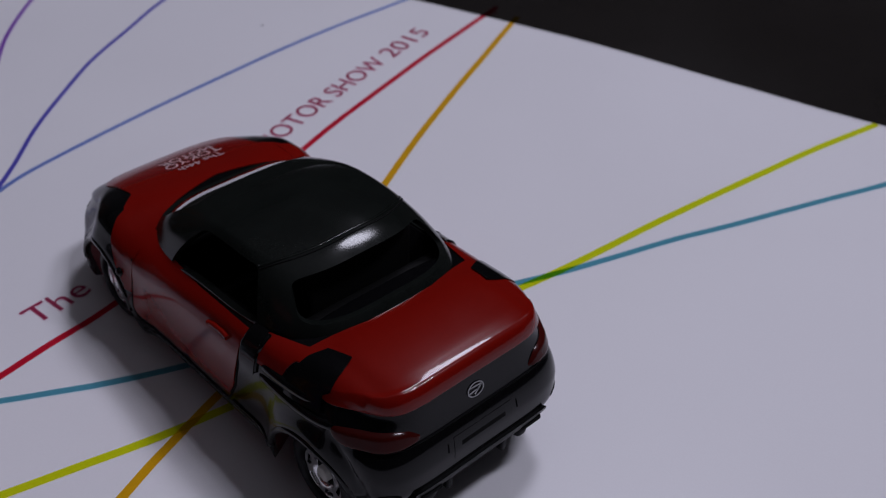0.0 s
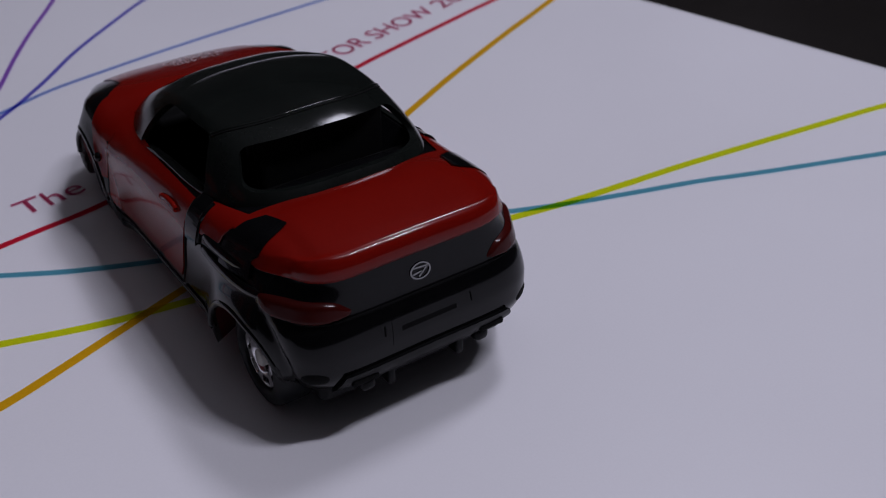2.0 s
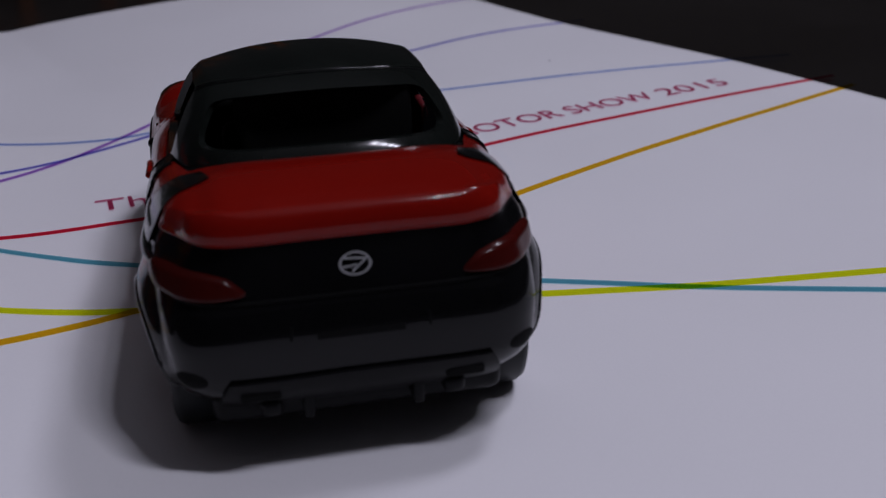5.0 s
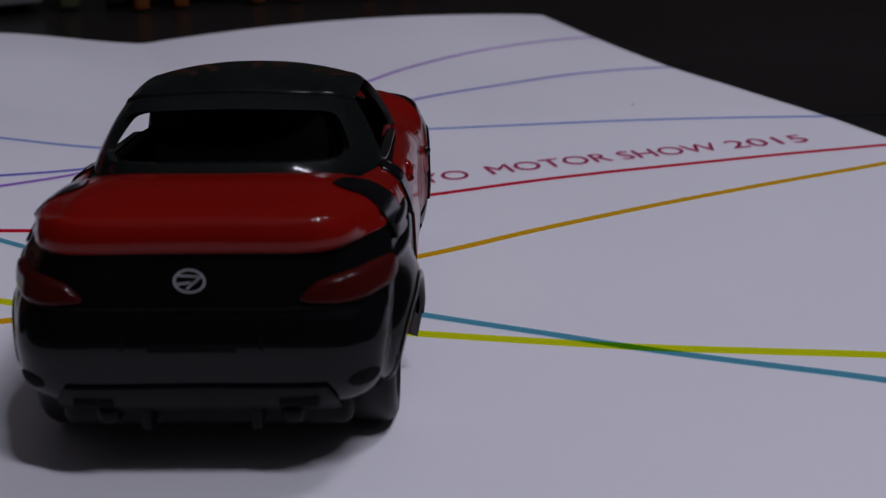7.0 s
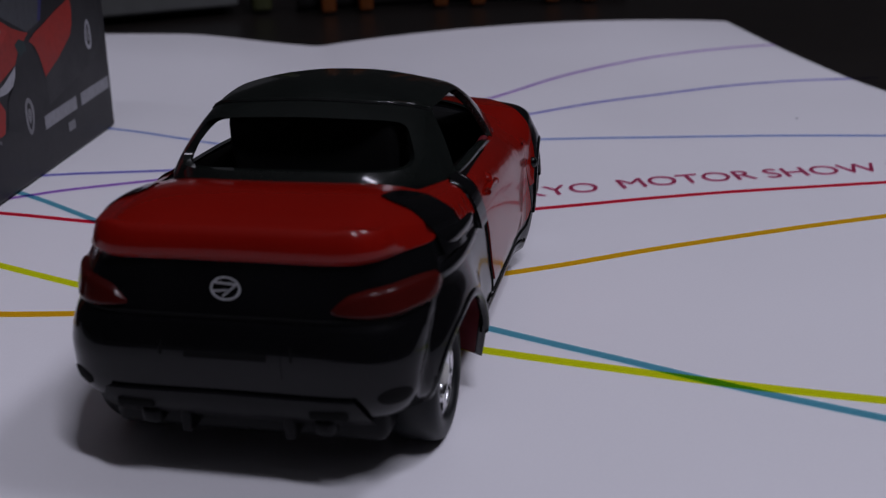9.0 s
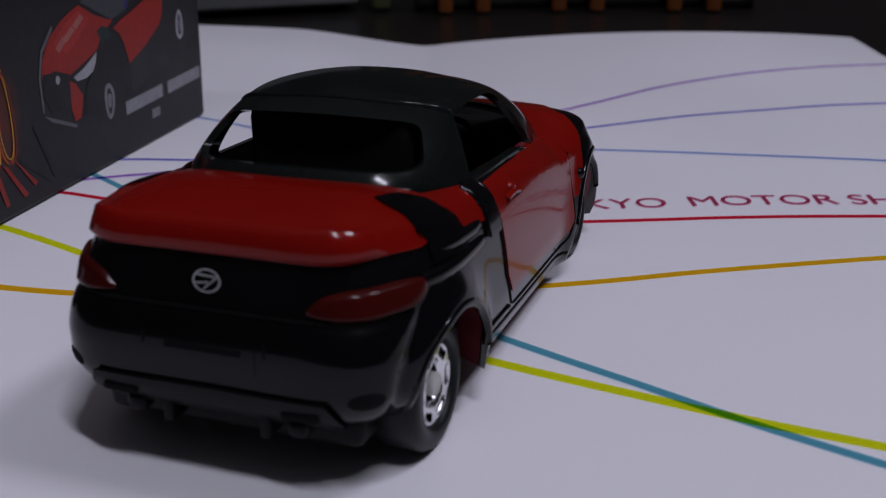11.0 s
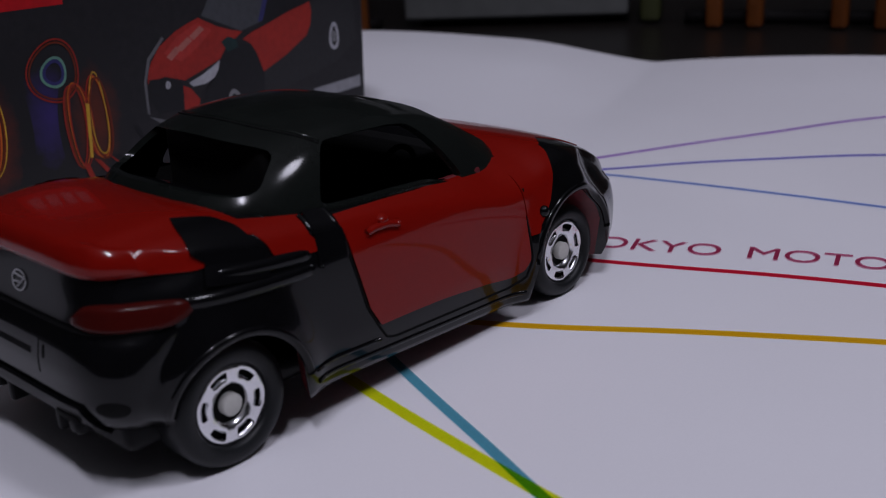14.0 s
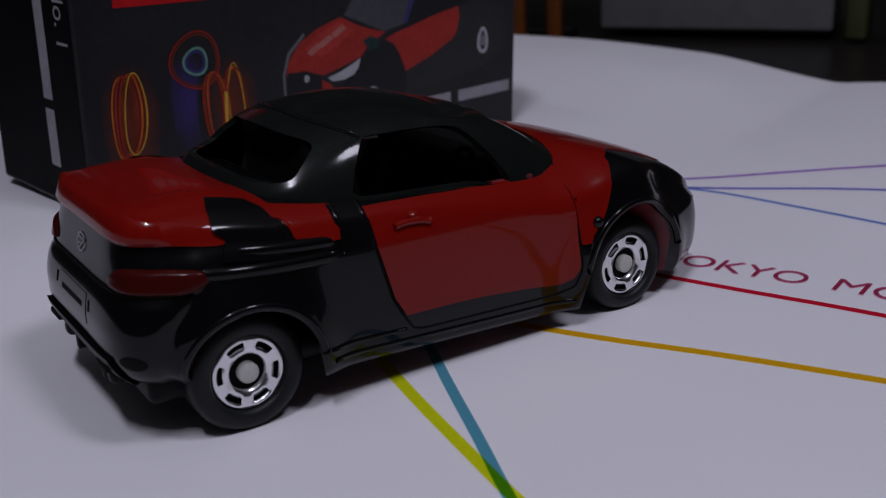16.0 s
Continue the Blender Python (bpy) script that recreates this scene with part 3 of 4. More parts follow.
panel(bm, lambda s, z, l: skin(s, z, l), [(-9.6, 4.9), (-5, 5.0), (5, 5.0), (9.6, 4.9)], [(-8.0, 7.3), (0, 7.4), (8.0, 7.3)], [(-9.6, 4.9), (-8.0, 7.3)], [(9.6, 4.9), (8.0, 7.3)], 24, 6, lift=0.35, skirt=1.6)
tray = part("undertray", bm, PLASTIC, car, "dark grey plastic rear undertray")
for y, w in ((-3.6, 0.75), (3.6, 0.75)):
    bm = bmesh.new()
    round_box(bm, -27.7, y, 4.7, 2.0, w, 1.9, r=0.22)
    part("undertray_fin", bm, PLASTIC, tray)
for y in (-6.0, 6.0):
    bm = bmesh.new()
    round_box(bm, -27.9, y, 4.9, 2.0, 1.5, 1.4, r=0.5)
    part("exhaust_stub", bm, PLASTIC, tray, "rounded dark plastic exhaust stub")
bm = bmesh.new()
round_box(bm, -27.4, 0, 5.6, 1.8, 6.4, 0.9, r=0.3)
part("undertray_step", bm, PLASTIC, tray)
for y in (-6.6, 6.6):
    bm = bmesh.new()
    round_box(bm, skin(y, 6.2)[0] - 0.2, y, 6.2, 0.8, 2.6, 0.6, r=0.2)
    part("undertray_slot", bm, SEAM, tray)
bm = bmesh.new()
round_box(bm, 0.5, 0, 4.2, 55.0, 19.5, 2.6, r=0.8)
part("base_plate", bm, PLASTIC, car, "dark plastic base plate")
bm = bmesh.new()
tube(bm, [skin(s, 12.25, 0.05) for s in np.linspace(-14.5, 14.5, 50)], 0.12, 6)
part("bumper_seam", bm, SEAM, car)

for y in (4.3, -4.3):
    bm = bmesh.new()
    tube(bm, [skin(y, z, -0.02) for z in np.linspace(9.8, 10.7, 5)], 0.1, 6)
    part("bumper_notch", bm, SEAM, car)

# nose: headlamps, side markers
for sg in (1, -1):
    bm = bmesh.new()
    s1 = lambda x, z, l, sg=sg: skin(sg * s_of_x(x), z, l)
    panel(bm, s1, [(30.0, 8.3), (31.2, 7.9)], [(29.6, 9.5), (30.9, 8.9)], [(30.0, 8.3), (29.6, 9.5)], [(31.2, 7.9), (30.9, 8.9)], 10, 8, lift=0.06, skirt=0.2)
    part("headlamp", bm, LAMP_CLEAR, car, "silver painted headlamp")
    bm = bmesh.new()
    geo = bmesh.ops.create_uvsphere(bm, u_segments=14, v_segments=8, radius=0.55)["verts"]
    bmesh.ops.translate(bm, vec=skin(sg * s_of_x(13.6), 10.1, 0.0), verts=geo)
    part("side_marker", bm, BLACK, car, "small round black side marker")

# folding top
BASE = dict(c=-1.4, ar=16.2, af=15.2, b=11.5, nr=3.4, nf=5.5)
HEAD = dict(c=-2.6, ar=6.9, af=6.6, b=8.1, nr=3.2, nf=4.5)
base_z = pchip([(-17.8, 17.4), (-14, 16.6), (-9, 15.9), (0, 15.4), (8, 15.0), (11, 15.1), (14.6, 16.1)])


def loop(o, a):
    c, s = math.cos(a), math.sin(a)
    n, k = (o["nr"], o["ar"]) if c > 0 else (o["nf"], o["af"])
    return o["c"] - math.copysign(k * abs(c) ** (2 / n), c), o["b"] * math.copysign(abs(s) ** (2 / n), s)


def roof_z(x, y):
    return 22.35 - 1.0 * (abs(y) / 7.7) ** 2.2 - (0.7 if x < -3.6 else 1.15) * (abs(x + 3.6) / 6.8) ** 2.2


def hood_top(a, v):
    """A point of the folding top: a is the angle from the tail, v runs from its foot to the roof's edge."""
    bx, by = loop(BASE, a)
    tx, ty = loop(HEAD, a)
    f, g = v ** 1.22, 1 - (1 - v) ** 1.4
    zb, zt = base_z(bx) - 2.0 * step(1.0, 11.0, bx) * min(abs(by) / 11.2, 1.0) ** 3, roof_z(tx, ty)
    return (bx + (tx - bx) * f, by + (ty - by) * f, zb + (zt - zb) * g)


def four_sides(n_side, u0, u1, v0, v1):
    """A rectangle in two measures, n_side points a side, starting at the low left corner."""
    out = []
    corners = [(u0, v0), (u1, v0), (u1, v1), (u0, v1)]
    for k in range(4):
        a, b = np.array(corners[k]), np.array(corners[(k + 1) % 4])
        for i in range(n_side):
            out.append(a + (b - a) * i / n_side)
    return out


def framed(bm, a0, a1, hole, p, n=20, rings=8, wallp=0.7):
    """A stretch of the top between two angles with a window opening that has rounded corners."""
    outer = four_sides(n, a0, a1, 0.0, 1.0)
    h0, h1, g0, g1 = hole
    inner_p = []
    for u, v in four_sides(n, h0, h1, g0, g1):
        cu, cv = (h0 + h1) / 2, (g0 + g1) / 2
        du, dv = (u - cu) / ((h1 - h0) / 2), (v - cv) / ((g1 - g0) / 2)
        m = max(abs(du), abs(dv))
        q = (abs(du) ** p + abs(dv) ** p) ** (1 / p)
        inner_p.append((cu + du * m / q * (h1 - h0) / 2, cv + dv * m / q * (g1 - g0) / 2))
    rows = []
    for j in range(rings + 1):
        t = j / rings
        rows.append([hood_top(o[0] + (i[0] - o[0]) * t, o[1] + (i[1] - o[1]) * t) for o, i in zip(outer, inner_p)])
    inside = []
    for u, v in inner_p:
        rim = Vector(hood_top(u, v))
        inside.append(rim + (Vector((-2.0, 0, 17.0)) - rim).normalized() * wallp)
    rows.append(inside)
    grid(bm, rows, close=True)


bm = bmesh.new()
AC, AW = radians(60), radians(122)
framed(bm, -AC, AC, (-radians(47), radians(47), 0.15, 0.71), 5.0)
for sg in (1, -1):
    a0, a1 = (AC, AW) if sg > 0 else (-AW, -AC)
    h = (radians(72), radians(99), 0.03, 0.76)
    framed(bm, a0, a1, h if sg > 0 else (-h[1], -h[0], h[2], h[3]), 9.0)
framed(bm, AW, 2 * math.pi - AW, (radians(148), radians(212), 0.1, 0.72), 5.0)
caps = []
n_cap = 20
edge_a = [-AC + 2 * AC * k / n_cap for k in range(n_cap)] + [AC + (AW - AC) * k / n_cap for k in range(n_cap)] + [AW + (2 * math.pi - 2 * AW) * k / n_cap for k in range(n_cap)] + [2 * math.pi - AW + (AW - AC) * k / n_cap for k in range(n_cap)]
for t in (0, 0.06, 0.14, 0.25, 0.4, 0.6, 0.8, 0.999):
    row = []
    for a in edge_a:
        tx, ty = loop(HEAD, a)
        x, y = tx + (HEAD["c"] - tx) * t, ty * (1 - t)
        row.append((x, y, roof_z(x, y)))
    caps.append(row)
grid(bm, caps, close=True)
bmesh.ops.remove_doubles(bm, verts=bm.verts, dist=0.02)
bmesh.ops.recalc_face_normals(bm, faces=bm.faces)
for e in bm.edges:
    e.smooth = len(e.link_faces) != 2 or e.calc_face_angle(0.0) < 0.7
roof = part("folding_top", bm, ROOF, car, "satin black closed top")
# seam over the roof and rim round its foot
bm = bmesh.new()
seam_line = [(a, 0.95 - 0.20 * (a / 1.2) ** 4) for a in np.linspace(-radians(71), radians(71), 60)]
tube(bm, [hood_top(a, v) for a, v in seam_line], 0.09, 6)
part("top_seam", bm, SEAM, roof)
bm = bmesh.new()
tube(bm, [Vector(hood_top(a, v + 0.05)) - Vector((0, 0, 0.12)) for a, v in seam_line], 0.22, 8)
part("top_panel_edge", bm, ROOF, roof, "rounded front edge beside the seam")
bm = bmesh.new()
foot_ring = [Vector(hood_top(a, 0.0)) for a in np.linspace(-math.pi, math.pi, 161)[:-1]]
grid(bm, [foot_ring, [p - Vector((0, 0, 1.6)) for p in foot_ring]], close=True)
part("top_foot", bm, ROOF, roof, "black rim at the foot of the top")
for sg in (1, -1):
    bm = bmesh.new()
    panel(bm, on_shoulder(sg), [(-11.5, -2.2), (-9.2, -2.2)], [(-11.2, 1.5), (-9.3, 1.5)], [(-11.5, -2.2), (-11.6, 0.0), (-11.2, 1.5)], [(-9.2, -2.2), (-9.2, 0.0), (-9.3, 1.5)], 12, 16, lift=0.34, skirt=0.6)
    hoop = part("hoop", bm, BLACK, car, "glossy black hoop behind the door")
    for x in (-11.55, -9.3):
        bm = bmesh.new()
        tube(bm, [on_shoulder(sg)(x, r, 0.02) for r in np.linspace(-2.0, 1.4, 20)], 0.3, 10)
        part("hoop_edge", bm, BLACK, hoop, "rounded edge of the hoop")


def pane(name, a0, a1, v0, v1, label):
    bm = bmesh.new()
    rows = []
    for j in range(9):
        v = v0 + (v1 - v0) * j / 8
        row = []
        for i in range(17):
            p = Vector(hood_top(a0 + (a1 - a0) * i / 16, v))
            row.append(p + (Vector((-2.0, 0, 17.0)) - p).normalized() * 0.55)
        rows.append(row)
    grid(bm, rows)
    ob = part(name, bm, GLASS, car, label)
    ob.visible_shadow = False


pane("windscreen", radians(146), radians(214), 0.02, 0.94, "clear plastic windscreen")

# cabin
for sg in (1, -1):
    bm = bmesh.new()
    round_box(bm, -3.0, sg * 4.3, 10.6, 6.5, 6.2, 2.6, r=0.8)
    round_box(bm, -7.2, sg * 4.3, 14.0, 2.4, 6.0, 7.6, r=0.9, turn=Matrix.Rotation(radians(-12), 3, "Y"))
    round_box(bm, -8.2, sg * 4.3, 18.2, 1.6, 3.4, 2.0, r=0.6)
    part("seat", bm, INSIDE, car, "black moulded bucket seat")
bm = bmesh.new()
round_box(bm, 9.0, 0, 14.0, 5.0, 19.0, 3.6, r=1.0)
part("dashboard", bm, INSIDE, car, "black moulded dashboard")
bm = bmesh.new()
tube(bm, [(5.4 + 0.8 * math.sin(a), -4.3 + 1.8 * math.cos(a), 14.8 + 1.6 * math.sin(a)) for a in np.linspace(0, 2 * math.pi, 25)], 0.28, 6)
part("steering_wheel", bm, SEAM, car, "black steering wheel")
bm = bmesh.new()
round_box(bm, -10.3, -0.4, 14.8, 1.6, 13.4, 12.2, r=0.9)
round_box(bm, -12.6, 0, 13.0, 2.2, 19.0, 6.6, r=0.8)
part("parcel_shelf", bm, INSIDE, car)

bm = bmesh.new()
round_box(bm, 5.5, -10.6, 13.0, 6.5, 0.8, 4.0, r=0.35)
part("inner_door_trim", bm, CAST, car, "dark red inner side of the door")

# wheels


def wheel(x, sg, size):
    w = thing("wheel", "", "")
    w.parent = car
    w.matrix_local = Matrix.Translation((x * MM, sg * 10.6 * MM, size * MM)) @ Matrix.Rotation(0 if sg > 0 else math.pi, 4, "Z") @ Matrix.Rotation(0.35 + x * 0.01, 4, "Y")
    bm = bmesh.new()
    R = size
    lathe(bm, [(3.0, -1.6), (4.4, -1.8), (R - 0.25, -1.6), (R, -1.2), (R, 1.2), (R - 0.25, 1.65), (R - 0.7, 1.85), (3.3, 1.85), (3.08, 1.5), (3.03, 0.8), (0.4, 0.8)], 56)
    tyre = part("tyre", bm, RUBBER, w, "black hard rubber tyre")
    bm = bmesh.new()
    rings = [(3.02, 1.25), (2.92, 1.5), (2.58, 1.5), (2.1, 1.44), (1.6, 1.42), (1.42, 1.0)]
    n = 72
    vs = [[bm.verts.new((r * math.cos(k * 2 * math.pi / n), y, r * math.sin(k * 2 * math.pi / n))) for k in range(n)] for r, y in rings]
    for j in range(len(rings) - 1):
        for k in range(n):
            if j == 2 and k % 12 < 7:
                continue
            bm.faces.new((vs[j][k], vs[j][(k + 1) % n], vs[j + 1][(k + 1) % n], vs[j + 1][k]))
    for k0 in range(0, n, 12):
        for k in range(7):
            for j in (2, 3):
                a, b = vs[j][(k0 + k) % n], vs[j][(k0 + k + 1) % n]
                c, d = (bm.verts.new(v.co - Vector((0, 0.4, 0))) for v in (b, a))
                bm.faces.new((a, b, c, d))
    bmesh.ops.recalc_face_normals(bm, faces=bm.faces)
    part("rim", bm, CHROME, w, "bright chrome rim with six slots")
    bm = bmesh.new()
    lathe(bm, [(2.98, 0.95), (0.7, 0.95)], 40)
    part("rim_backing", bm, SEAM, w)
    bm = bmesh.new()
    lathe(bm, [(0.84, 0.9), (0.84, 1.5), (0.72, 1.62), (0.02, 1.62)], 30)
    part("hub_cap", bm, CAP, w, "grey hub cap")


for x, size, _ in WHEELS:
    for sg in (1, -1):
        wheel(x, sg, size)

car.matrix_world = Matrix.Translation((0, 0.00055, 0)) @ Matrix.Rotation(radians(0.3), 4, "Z")

# ---- card box behind the car ----
CARD = surface("dark_grey_card", (0.015, 0.0145, 0.0165), 0.45, spread=0.35, fine=900, broad=60, bump=0.05, spec=0.25)
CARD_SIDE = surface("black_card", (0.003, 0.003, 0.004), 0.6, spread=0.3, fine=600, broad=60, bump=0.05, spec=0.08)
ART = {k: surface(k + "_print", c, 0.45, spread=0.22, fine=1100, broad=220, spec=0.25) for k, c in (
    ("picture_red", (0.30, 0.020, 0.014)), ("label_red", (0.42, 0.006, 0.010)), ("neon_red", (0.26, 0.020, 0.012)), ("neon_orange", (0.44, 0.10, 0.012)), ("neon_yellow", (0.50, 0.30, 0.03)), ("bar_grey", (0.2, 0.2, 0.21)), ("rim_grey", (0.12, 0.12, 0.13)), ("hood_red", (0.36, 0.030, 0.024)),
    ("neon_green", (0.12, 0.26, 0.20)), ("neon_blue", (0.03, 0.03, 0.12)), ("pale_grey", (0.36, 0.36, 0.39)), ("label_pink", (0.36, 0.12, 0.10)), ("mirror_teal", (0.010, 0.030, 0.030)), ("picture_dark", (0.020, 0.020, 0.022)), ("title_grey", (0.26, 0.26, 0.28)), ("trail_dim", (0.14, 0.022, 0.008)), ("flap_white", (0.3, 0.3, 0.32)), ("mid_grey", (0.10, 0.10, 0.11)), ("picture_black", (0.010, 0.010, 0.012)), ("glass_grey", (0.055, 0.058, 0.065)))}
BOX_0, BOX_L, BOX_H, BOX_D = 2.0, 73.5, 37.5, 26.0
turn = Matrix.Rotation(radians(10), 4, "Z") @ Matrix.Rotation(radians(1.5), 4, "Y") @ Matrix.Rotation(radians(2), 4, "X")
box_pose = Matrix.Translation((-18.6 * MM, 40.9 * MM, 3.8 * MM)) @ turn
box = thing("card_box", "small dark printed card box with a red car picture", "box", at=box_pose)
bm = bmesh.new()
round_box(bm, (BOX_0 + BOX_L) / 2, BOX_D / 2, BOX_H / 2, BOX_L - BOX_0, BOX_D, BOX_H, r=0.5, seg=3)
part("carton", bm, CARD, box, "dark grey printed card carton", smooth=False)
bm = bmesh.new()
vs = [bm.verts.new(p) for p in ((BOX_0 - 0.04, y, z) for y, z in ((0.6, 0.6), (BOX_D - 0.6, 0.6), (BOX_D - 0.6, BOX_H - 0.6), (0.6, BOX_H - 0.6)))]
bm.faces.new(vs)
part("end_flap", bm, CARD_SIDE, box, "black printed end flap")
LAYER = [0]


def art(name, shape, ink_name, label):
    """A flat printed patch on the box's front from an outline in millimetres."""
    LAYER[0] += 1
    bm = bmesh.new()
    bm.faces.new([bm.verts.new((u, -0.012 - 0.0016 * LAYER[0], v)) for u, v in shape])
    bmesh.ops.triangulate(bm, faces=bm.faces)
    part(name, bm, ART[ink_name], box, label, smooth=False)


def hoop_art(cu, cv, ru, rv, w, ink_name, tilt=0.0):
    LAYER[0] += 1
    bm = bmesh.new()
    rows = []
    for k in (0, 1):
        rows.append([])
        for a in np.linspace(0, 2 * math.pi, 49)[:-1]:
            wob = 1 + 0.05 * math.sin(3 * a + cu)
            x, z = (ru - k * w) * wob * math.cos(a), (rv - k * w) * wob * math.sin(a)
            rows[-1].append((cu + x + tilt * z, -0.012 - 0.0016 * LAYER[0], cv + z))
    grid(bm, rows, close=True)
    part("neon_ring", bm, ART[ink_name], box, "printed glowing ring", smooth=False)


def soft_print(name, color, back, cu, cv, ru, rv):
    """Print whose colour fades out from a middle point of the box's front into the card's own colour."""
    m, t, p = nodes_of(name)
    c, q = t.nodes.new("ShaderNodeTexCoord"), t.nodes.new("ShaderNodeMapping")
    q.inputs["Location"].default_value = (-cu / ru, 0, -cv / rv)
    q.inputs["Scale"].default_value = (1000 / ru, 0, 1000 / rv)
    d = t.nodes.new("ShaderNodeVectorMath")
    d.operation = "LENGTH"
    t.links.new(c.outputs["Object"], q.inputs[0])
    t.links.new(q.outputs[0], d.inputs[0])
    n = grain(t, 700.0)
    add = t.nodes.new("ShaderNodeMath")
    add.operation = "MULTIPLY_ADD"
    add.inputs[1].default_value = 0.5
    t.links.new(n.outputs[0], add.inputs[0])
    t.links.new(d.outputs["Value"], add.inputs[2])
    r = ramp(t, add.outputs[0], [(0.3, color), (0.7, tuple(0.5 * a + 0.5 * b for a, b in zip(color, back))), (1.0, back)])
    t.links.new(r.outputs[0], p.inputs["Base Color"])
    p.inputs["Roughness"].default_value = 0.45
    p.inputs["Specular IOR Level"].default_value = 0.25
    return m


CARD_TONE = (0.015, 0.0145, 0.0165)
for k, (cu, cv, ru, rv, tone) in enumerate(((15.8, 12.0, 4.6, 8.0, (0.035, 0.022, 0.12)), (8.0, 10.5, 5.2, 9.5, (0.12, 0.022, 0.012)), (22.0, 10.5, 5.0, 9.0, (0.10, 0.020, 0.010)))):
    ART["haze_%d" % k] = soft_print("soft_print", tone, CARD_TONE, cu, cv, ru, rv)
    art("printed_glow", [(max(cu + ru * 1.05 * math.cos(a), BOX_0 + 0.8), max(cv + rv * 1.05 * math.sin(a), 1.0)) for a in np.linspace(0, 2 * math.pi, 33)[:-1]], "haze_%d" % k, "soft printed glow")
art("red_label", [(7.0, 23.9), (19.4, 23.9), (19.4, 32), (7.0, 32)], "label_red", "red printed label")
for u in (8.2, 10.9, 13.6, 16.3):
    art("label_block", [(u, 26.4), (u + 1.9, 26.4), (u + 1.9, 29.6), (u, 29.6)], "title_grey", "pale printed block")
art("picture_flank", [(60.4, 15.2), (61.3, 19.6), (66.2, 20.8), (71.0, 19.2), (71.6, 13.0), (67.0, 10.4), (51.0, 7.8), (50.8, 11.4)], "picture_dark", "printed dark car flank")
art("picture_roof", [(44.0, 25.0), (53.4, 24.6), (63.0, 24.8), (66.0, 21.0), (61.2, 19.8), (51.4, 17.8)], "picture_black", "printed black roof")
art("picture_screen", [(39.9, 20.2), (42.4, 23.5), (44, 25), (53.5, 24.5), (50.7, 18.1), (46.9, 17.4)], "glass_grey", "printed grey windscreen")
art("picture_pillar", [(50.3, 18.2), (51.2, 18.2), (54.0, 24.5), (53.0, 24.5)], "neon_blue", "printed blue-grey windscreen pillar")
art("picture_body", [(30.2, 13.2), (30.5, 14.6), (31.1, 15.7), (32.5, 17.3), (35.3, 18.8), (37.4, 19.5), (39.4, 20.0), (42.7, 18.5), (45.0, 17.8), (47.2, 17.3), (44.9, 16.1), (42.9, 14.4), (38.7, 13.2), (36.3, 12.6), (33.0, 13.6)], "picture_red", "printed red car picture")
art("picture_bonnet", [(33.2, 16.4), (35.6, 18.2), (39.2, 19.4), (41.6, 18.2), (39.0, 16.4), (36.0, 15.0)], "hood_red", "printed red bonnet")
for u, v, w in ((33.6, 15.9, 2.2), (35.4, 16.8, 2.6), (37.6, 17.9, 2.6)):
    art("bonnet_bar", [(u, v), (u + 0.75, v - 0.55), (u + 0.75 + w * 0.75, v + 0.55), (u + w * 0.75, v + 1.1)], "label_pink", "pale printed bar")
art("picture_grille", [(30.4, 13.6), (33.0, 13.4), (35.7, 12.5), (35.9, 10.6), (35.6, 9.0), (31.6, 9.2), (30.3, 11.2)], "picture_black", "printed black grille")
art("picture_bumper", [(35.9, 12.0), (37.2, 11.4), (38.6, 9.8), (37.8, 7.4), (36.4, 7.2), (35.8, 8.6)], "picture_red", "printed red bumper corner")
art("picture_skirt", [(42.6, 14.2), (44.0, 15.8), (46.1, 16.2), (48.2, 15.4), (49.3, 14.2), (50.9, 11.2), (50.6, 7.6), (43.0, 6.2), (38.6, 7.6), (39.6, 10.6), (40.8, 11.5), (42.0, 12.4)], "picture_black", "printed black car flank")
art("picture_lamp", [(36.9, 12.2), (39.2, 12.8), (41.0, 13.5), (42.6, 14.2), (42.2, 13.0), (41.4, 12.1), (39.7, 11.6), (37.6, 11.6)], "pale_grey", "printed white headlamp")
art("picture_mirror", [(43.1, 16.5), (44.4, 17.0), (45.8, 16.5), (46.2, 15.4), (44.2, 15.0)], "mirror_teal", "printed dark teal mirror")
art("picture_door", [(47.1, 16.3), (49.0, 17.0), (51.3, 17.5), (56.4, 18.8), (61.1, 19.7), (61.4, 18.4), (61.0, 16.4), (60.1, 15.1), (55.6, 13.0), (50.8, 11.4), (49.6, 14.2), (48.6, 15.5)], "picture_red", "printed red car door")
art("picture_edge", [(29.7, 9.6), (30.1, 9.4), (30.0, 13.4), (30.9, 15.9), (33.4, 18.2), (33.1, 18.5), (30.5, 16.2), (29.6, 13.4)], "rim_grey", "printed grey outline")
art("picture_edge", [(29.9, 9.2), (31.4, 8.2), (36.6, 6.4), (36.6, 6.8), (31.6, 8.6)], "rim_grey", "printed grey outline")
hoop_art(66.3, 14.1, 1.15, 2.0, 0.55, "pale_grey")
hoop_art(66.3, 14.1, 0.45, 0.8, 0.4, "bar_grey")
hoop_art(44.8, 7.9, 1.25, 2.2, 0.6, "bar_grey")
hoop_art(44.8, 7.9, 0.5, 0.9, 0.45, "bar_grey")
hoop_art(33.4, 12.5, 0.42, 0.5, 0.4, "pale_grey")
art("title_bar", [(48.8, 5.2), (59.6, 5.5), (59.6, 7.2), (48.8, 6.9)], "title_grey", "pale printed title bar")
art("title_bar", [(61.2, 5.5), (72.2, 5.8), (72.2, 7.5), (61.2, 7.2)], "title_grey", "pale printed title bar")
art("title_mark", [(56.0, 3.2), (58.4, 3.2), (58.4, 4.4), (56.0, 4.4)], "bar_grey", "small grey printed mark")
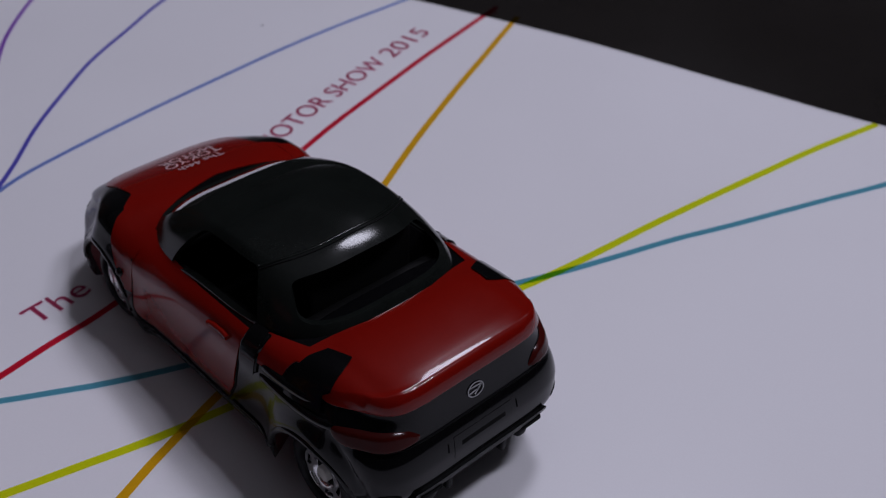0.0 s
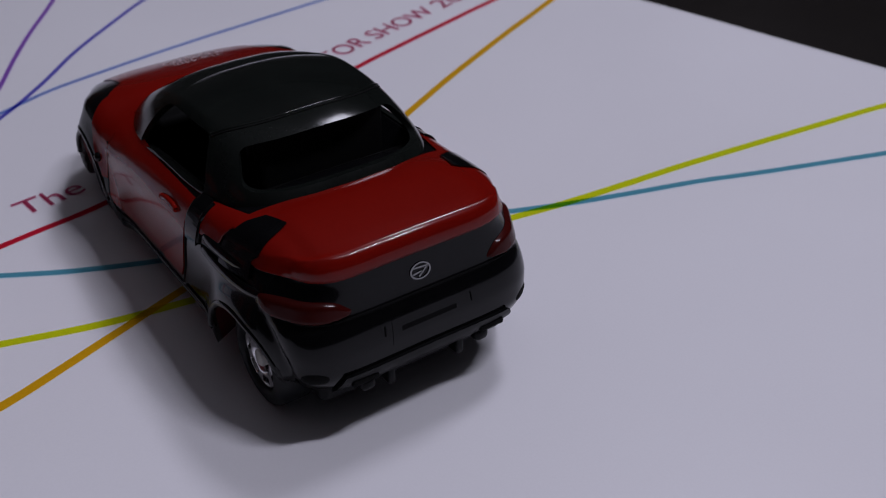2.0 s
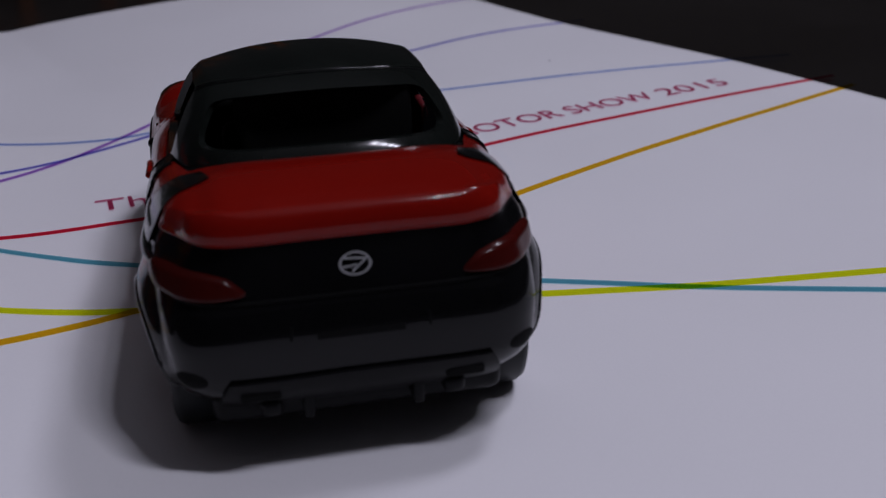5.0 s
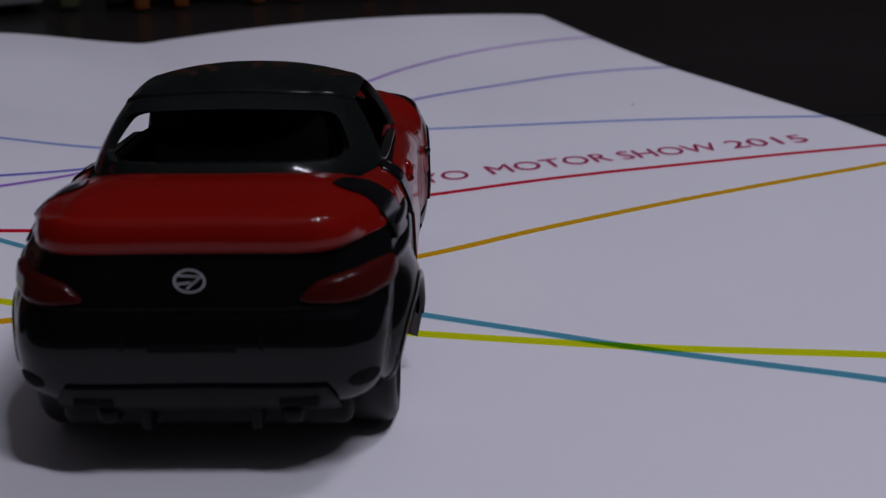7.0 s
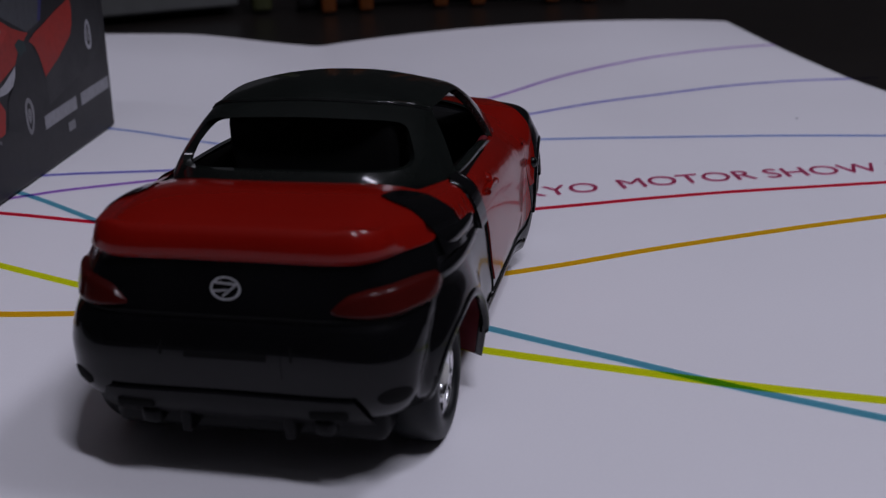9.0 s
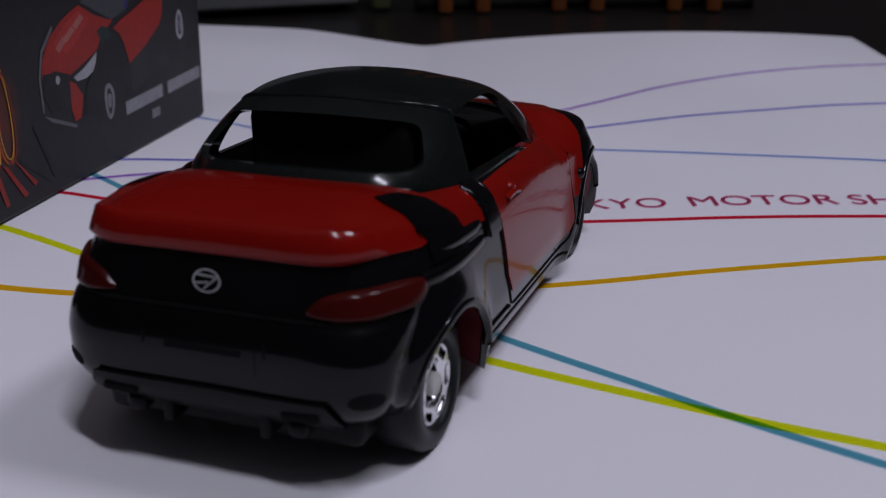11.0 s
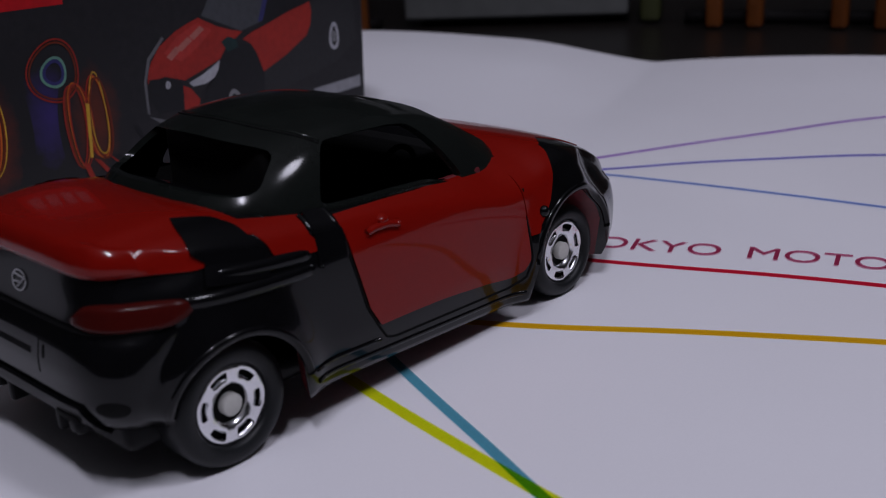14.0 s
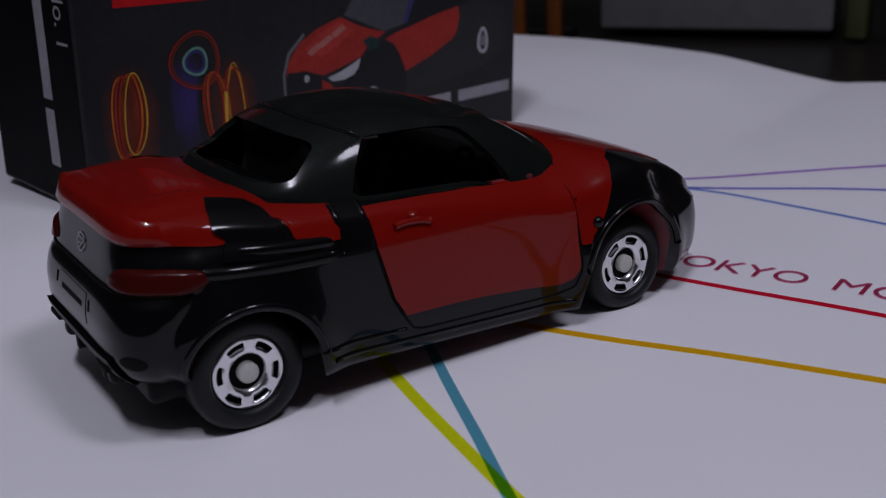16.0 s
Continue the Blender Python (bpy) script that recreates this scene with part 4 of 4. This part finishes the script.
art("picture_streak", [(24.0, 5.6), (24.6, 5.8), (31.0, 2.0), (30.0, 1.8)], "picture_black", "dark printed streak")
art("picture_streak", [(27.4, 8.6), (28.0, 8.6), (31.6, 2.4), (30.6, 2.2)], "picture_black", "dark printed streak")
for dr, ink_name in ((0.0, "neon_red"), (0.35, "trail_dim")):
    hoop_art(17.0, 16.8, 3.5 - dr, 3.55 - dr, 0.2, ink_name)
hoop_art(17.0, 16.7, 1.75, 1.75, 0.3, "neon_green")
hoop_art(17.0, 16.7, 1.45, 1.45, 0.4, "neon_blue")
for cu, ru, ink_name, w in ((6.9, 1.5, "neon_orange", 0.22), (7.1, 1.3, "trail_dim", 0.3), (7.3, 1.5, "neon_red", 0.25), (7.6, 1.1, "trail_dim", 0.3), (7.8, 1.5, "neon_red", 0.2), (8.1, 1.3, "neon_orange", 0.2), (8.3, 1.6, "trail_dim", 0.3), (8.5, 1.5, "neon_yellow", 0.16)):
    hoop_art(cu, 11.4, ru, 4.9, w, ink_name, 0.05)
for cu, cv, ru, ink_name, w in ((19.1, 10.4, 1.5, "neon_red", 0.25), (19.4, 10.2, 1.6, "trail_dim", 0.3), (19.6, 10.5, 1.4, "neon_orange", 0.16), (19.9, 10.3, 1.6, "neon_red", 0.2), (22.1, 10.6, 1.6, "neon_red", 0.25), (22.3, 10.4, 1.4, "neon_orange", 0.2), (22.4, 10.9, 1.2, "neon_yellow", 0.16), (22.6, 10.3, 1.6, "trail_dim", 0.3)):
    hoop_art(cu, cv, ru, 4.9, w, ink_name, -0.04)
art("neon_trail", [(20.5, 6.2), (20.9, 6.2), (21.2, 12.4), (20.7, 12.6)], "neon_yellow", "printed yellow light trail")
for shape in ([(19.4, 5.8), (20.2, 5.6), (21.6, 1.6), (20.9, 1.5)], [(21.0, 6.0), (21.9, 5.6), (25.2, 1.8), (24.4, 1.6)], [(22.8, 6.4), (23.5, 5.8), (27.2, 2.6), (26.6, 2.3)], [(6.4, 6.6), (7.4, 6.2), (5.0, 2.0), (4.2, 2.2)]):
    art("neon_trail", shape, "neon_red", "printed red light trail")
bm, wide = lettering("No. 1")
for v in bm.verts:
    v.co = (BOX_0 - 0.09, 4.4 - 2.9 * v.co.y / 0.7, 26.8 - 6.9 * v.co.x / wide)
part("flap_number", bm, ART["flap_white"], box, "pale printed number", smooth=False)
for z0, z1 in ((26.4, 13.0), (11.8, 4.8)):
    bm = bmesh.new()
    bm.faces.new([bm.verts.new(p) for p in ((BOX_0 - 0.08, 7.4, z0), (BOX_0 - 0.08, 9.8, z0), (BOX_0 - 0.08, 9.8, z1), (BOX_0 - 0.08, 7.4, z1))])
    part("flap_bar", bm, ART["flap_white"], box, "pale printed bar", smooth=False)

# ---- far side of the table ----
GREY = surface("grey_panel", (0.12, 0.123, 0.12), 0.7, spec=0.1, spread=0.15, fine=200, broad=20)
AMBER = surface("amber_wood", (0.13, 0.036, 0.006), 0.35, spread=0.3, fine=300, broad=40)
OLIVE = surface("olive_paint", (0.045, 0.05, 0.016), 0.5, spread=0.2)
DARK = surface("dark_stain", (0.006, 0.005, 0.005), 0.7, spread=0.3, spec=0.1)


def at_angle(deg, dist):
    return -75.0 + dist * math.cos(radians(deg)), -40.0 + dist * math.sin(radians(deg))


case = thing("grey_case", "plain grey case with a dark foot on the black table", "case")
x, y = at_angle(32.5, 283)
bm = bmesh.new()
round_box(bm, x, y, 23.4, 30, 56, 44, r=1, turn=Matrix.Rotation(radians(32.5), 3, "Z"))
part("shell", bm, GREY, case, "grey plastic shell")
bm = bmesh.new()
round_box(bm, x + 2, y + 1, 0.5, 24, 50, 1.9, r=0.4, turn=Matrix.Rotation(radians(32.5), 3, "Z"))
part("foot", bm, DARK, case, "dark foot strip")
bm = bmesh.new()
x, y = at_angle(25.4, 270)
round_box(bm, x, y, 25.5, 7, 5, 51, r=1.2, turn=Matrix.Rotation(radians(25.4), 3, "Z"))
post = part("olive_post", bm, OLIVE, None, "olive painted upright block beside the grey case")
tagged(post, category="block")
rail = thing("dark_rack", "dark wooden rack with amber upright slats on the table", "rack")
for a0, a1 in ((6.0, 23.6), (39.6, 56.0)):
    for z in (1.2, 64.0):
        bm = bmesh.new()
        tube(bm, [(*at_angle(a, 267), z) for a in np.linspace(a0, a1, 24)], 1.6, 8)
        part("rail", bm, DARK, rail, "dark wooden rail")
for a in (8.0, 14.0, 20.0, 40.6, 46.6, 52.6):
    for d in (0, 2.0):
        x, y = at_angle(a + d, 262)
        bm = bmesh.new()
        round_box(bm, x, y, 31.2, 5, 3.6, 63, r=0.8, turn=Matrix.Rotation(radians(a + d), 3, "Z"))
        part("slat", bm, AMBER, rail, "amber wooden slat")
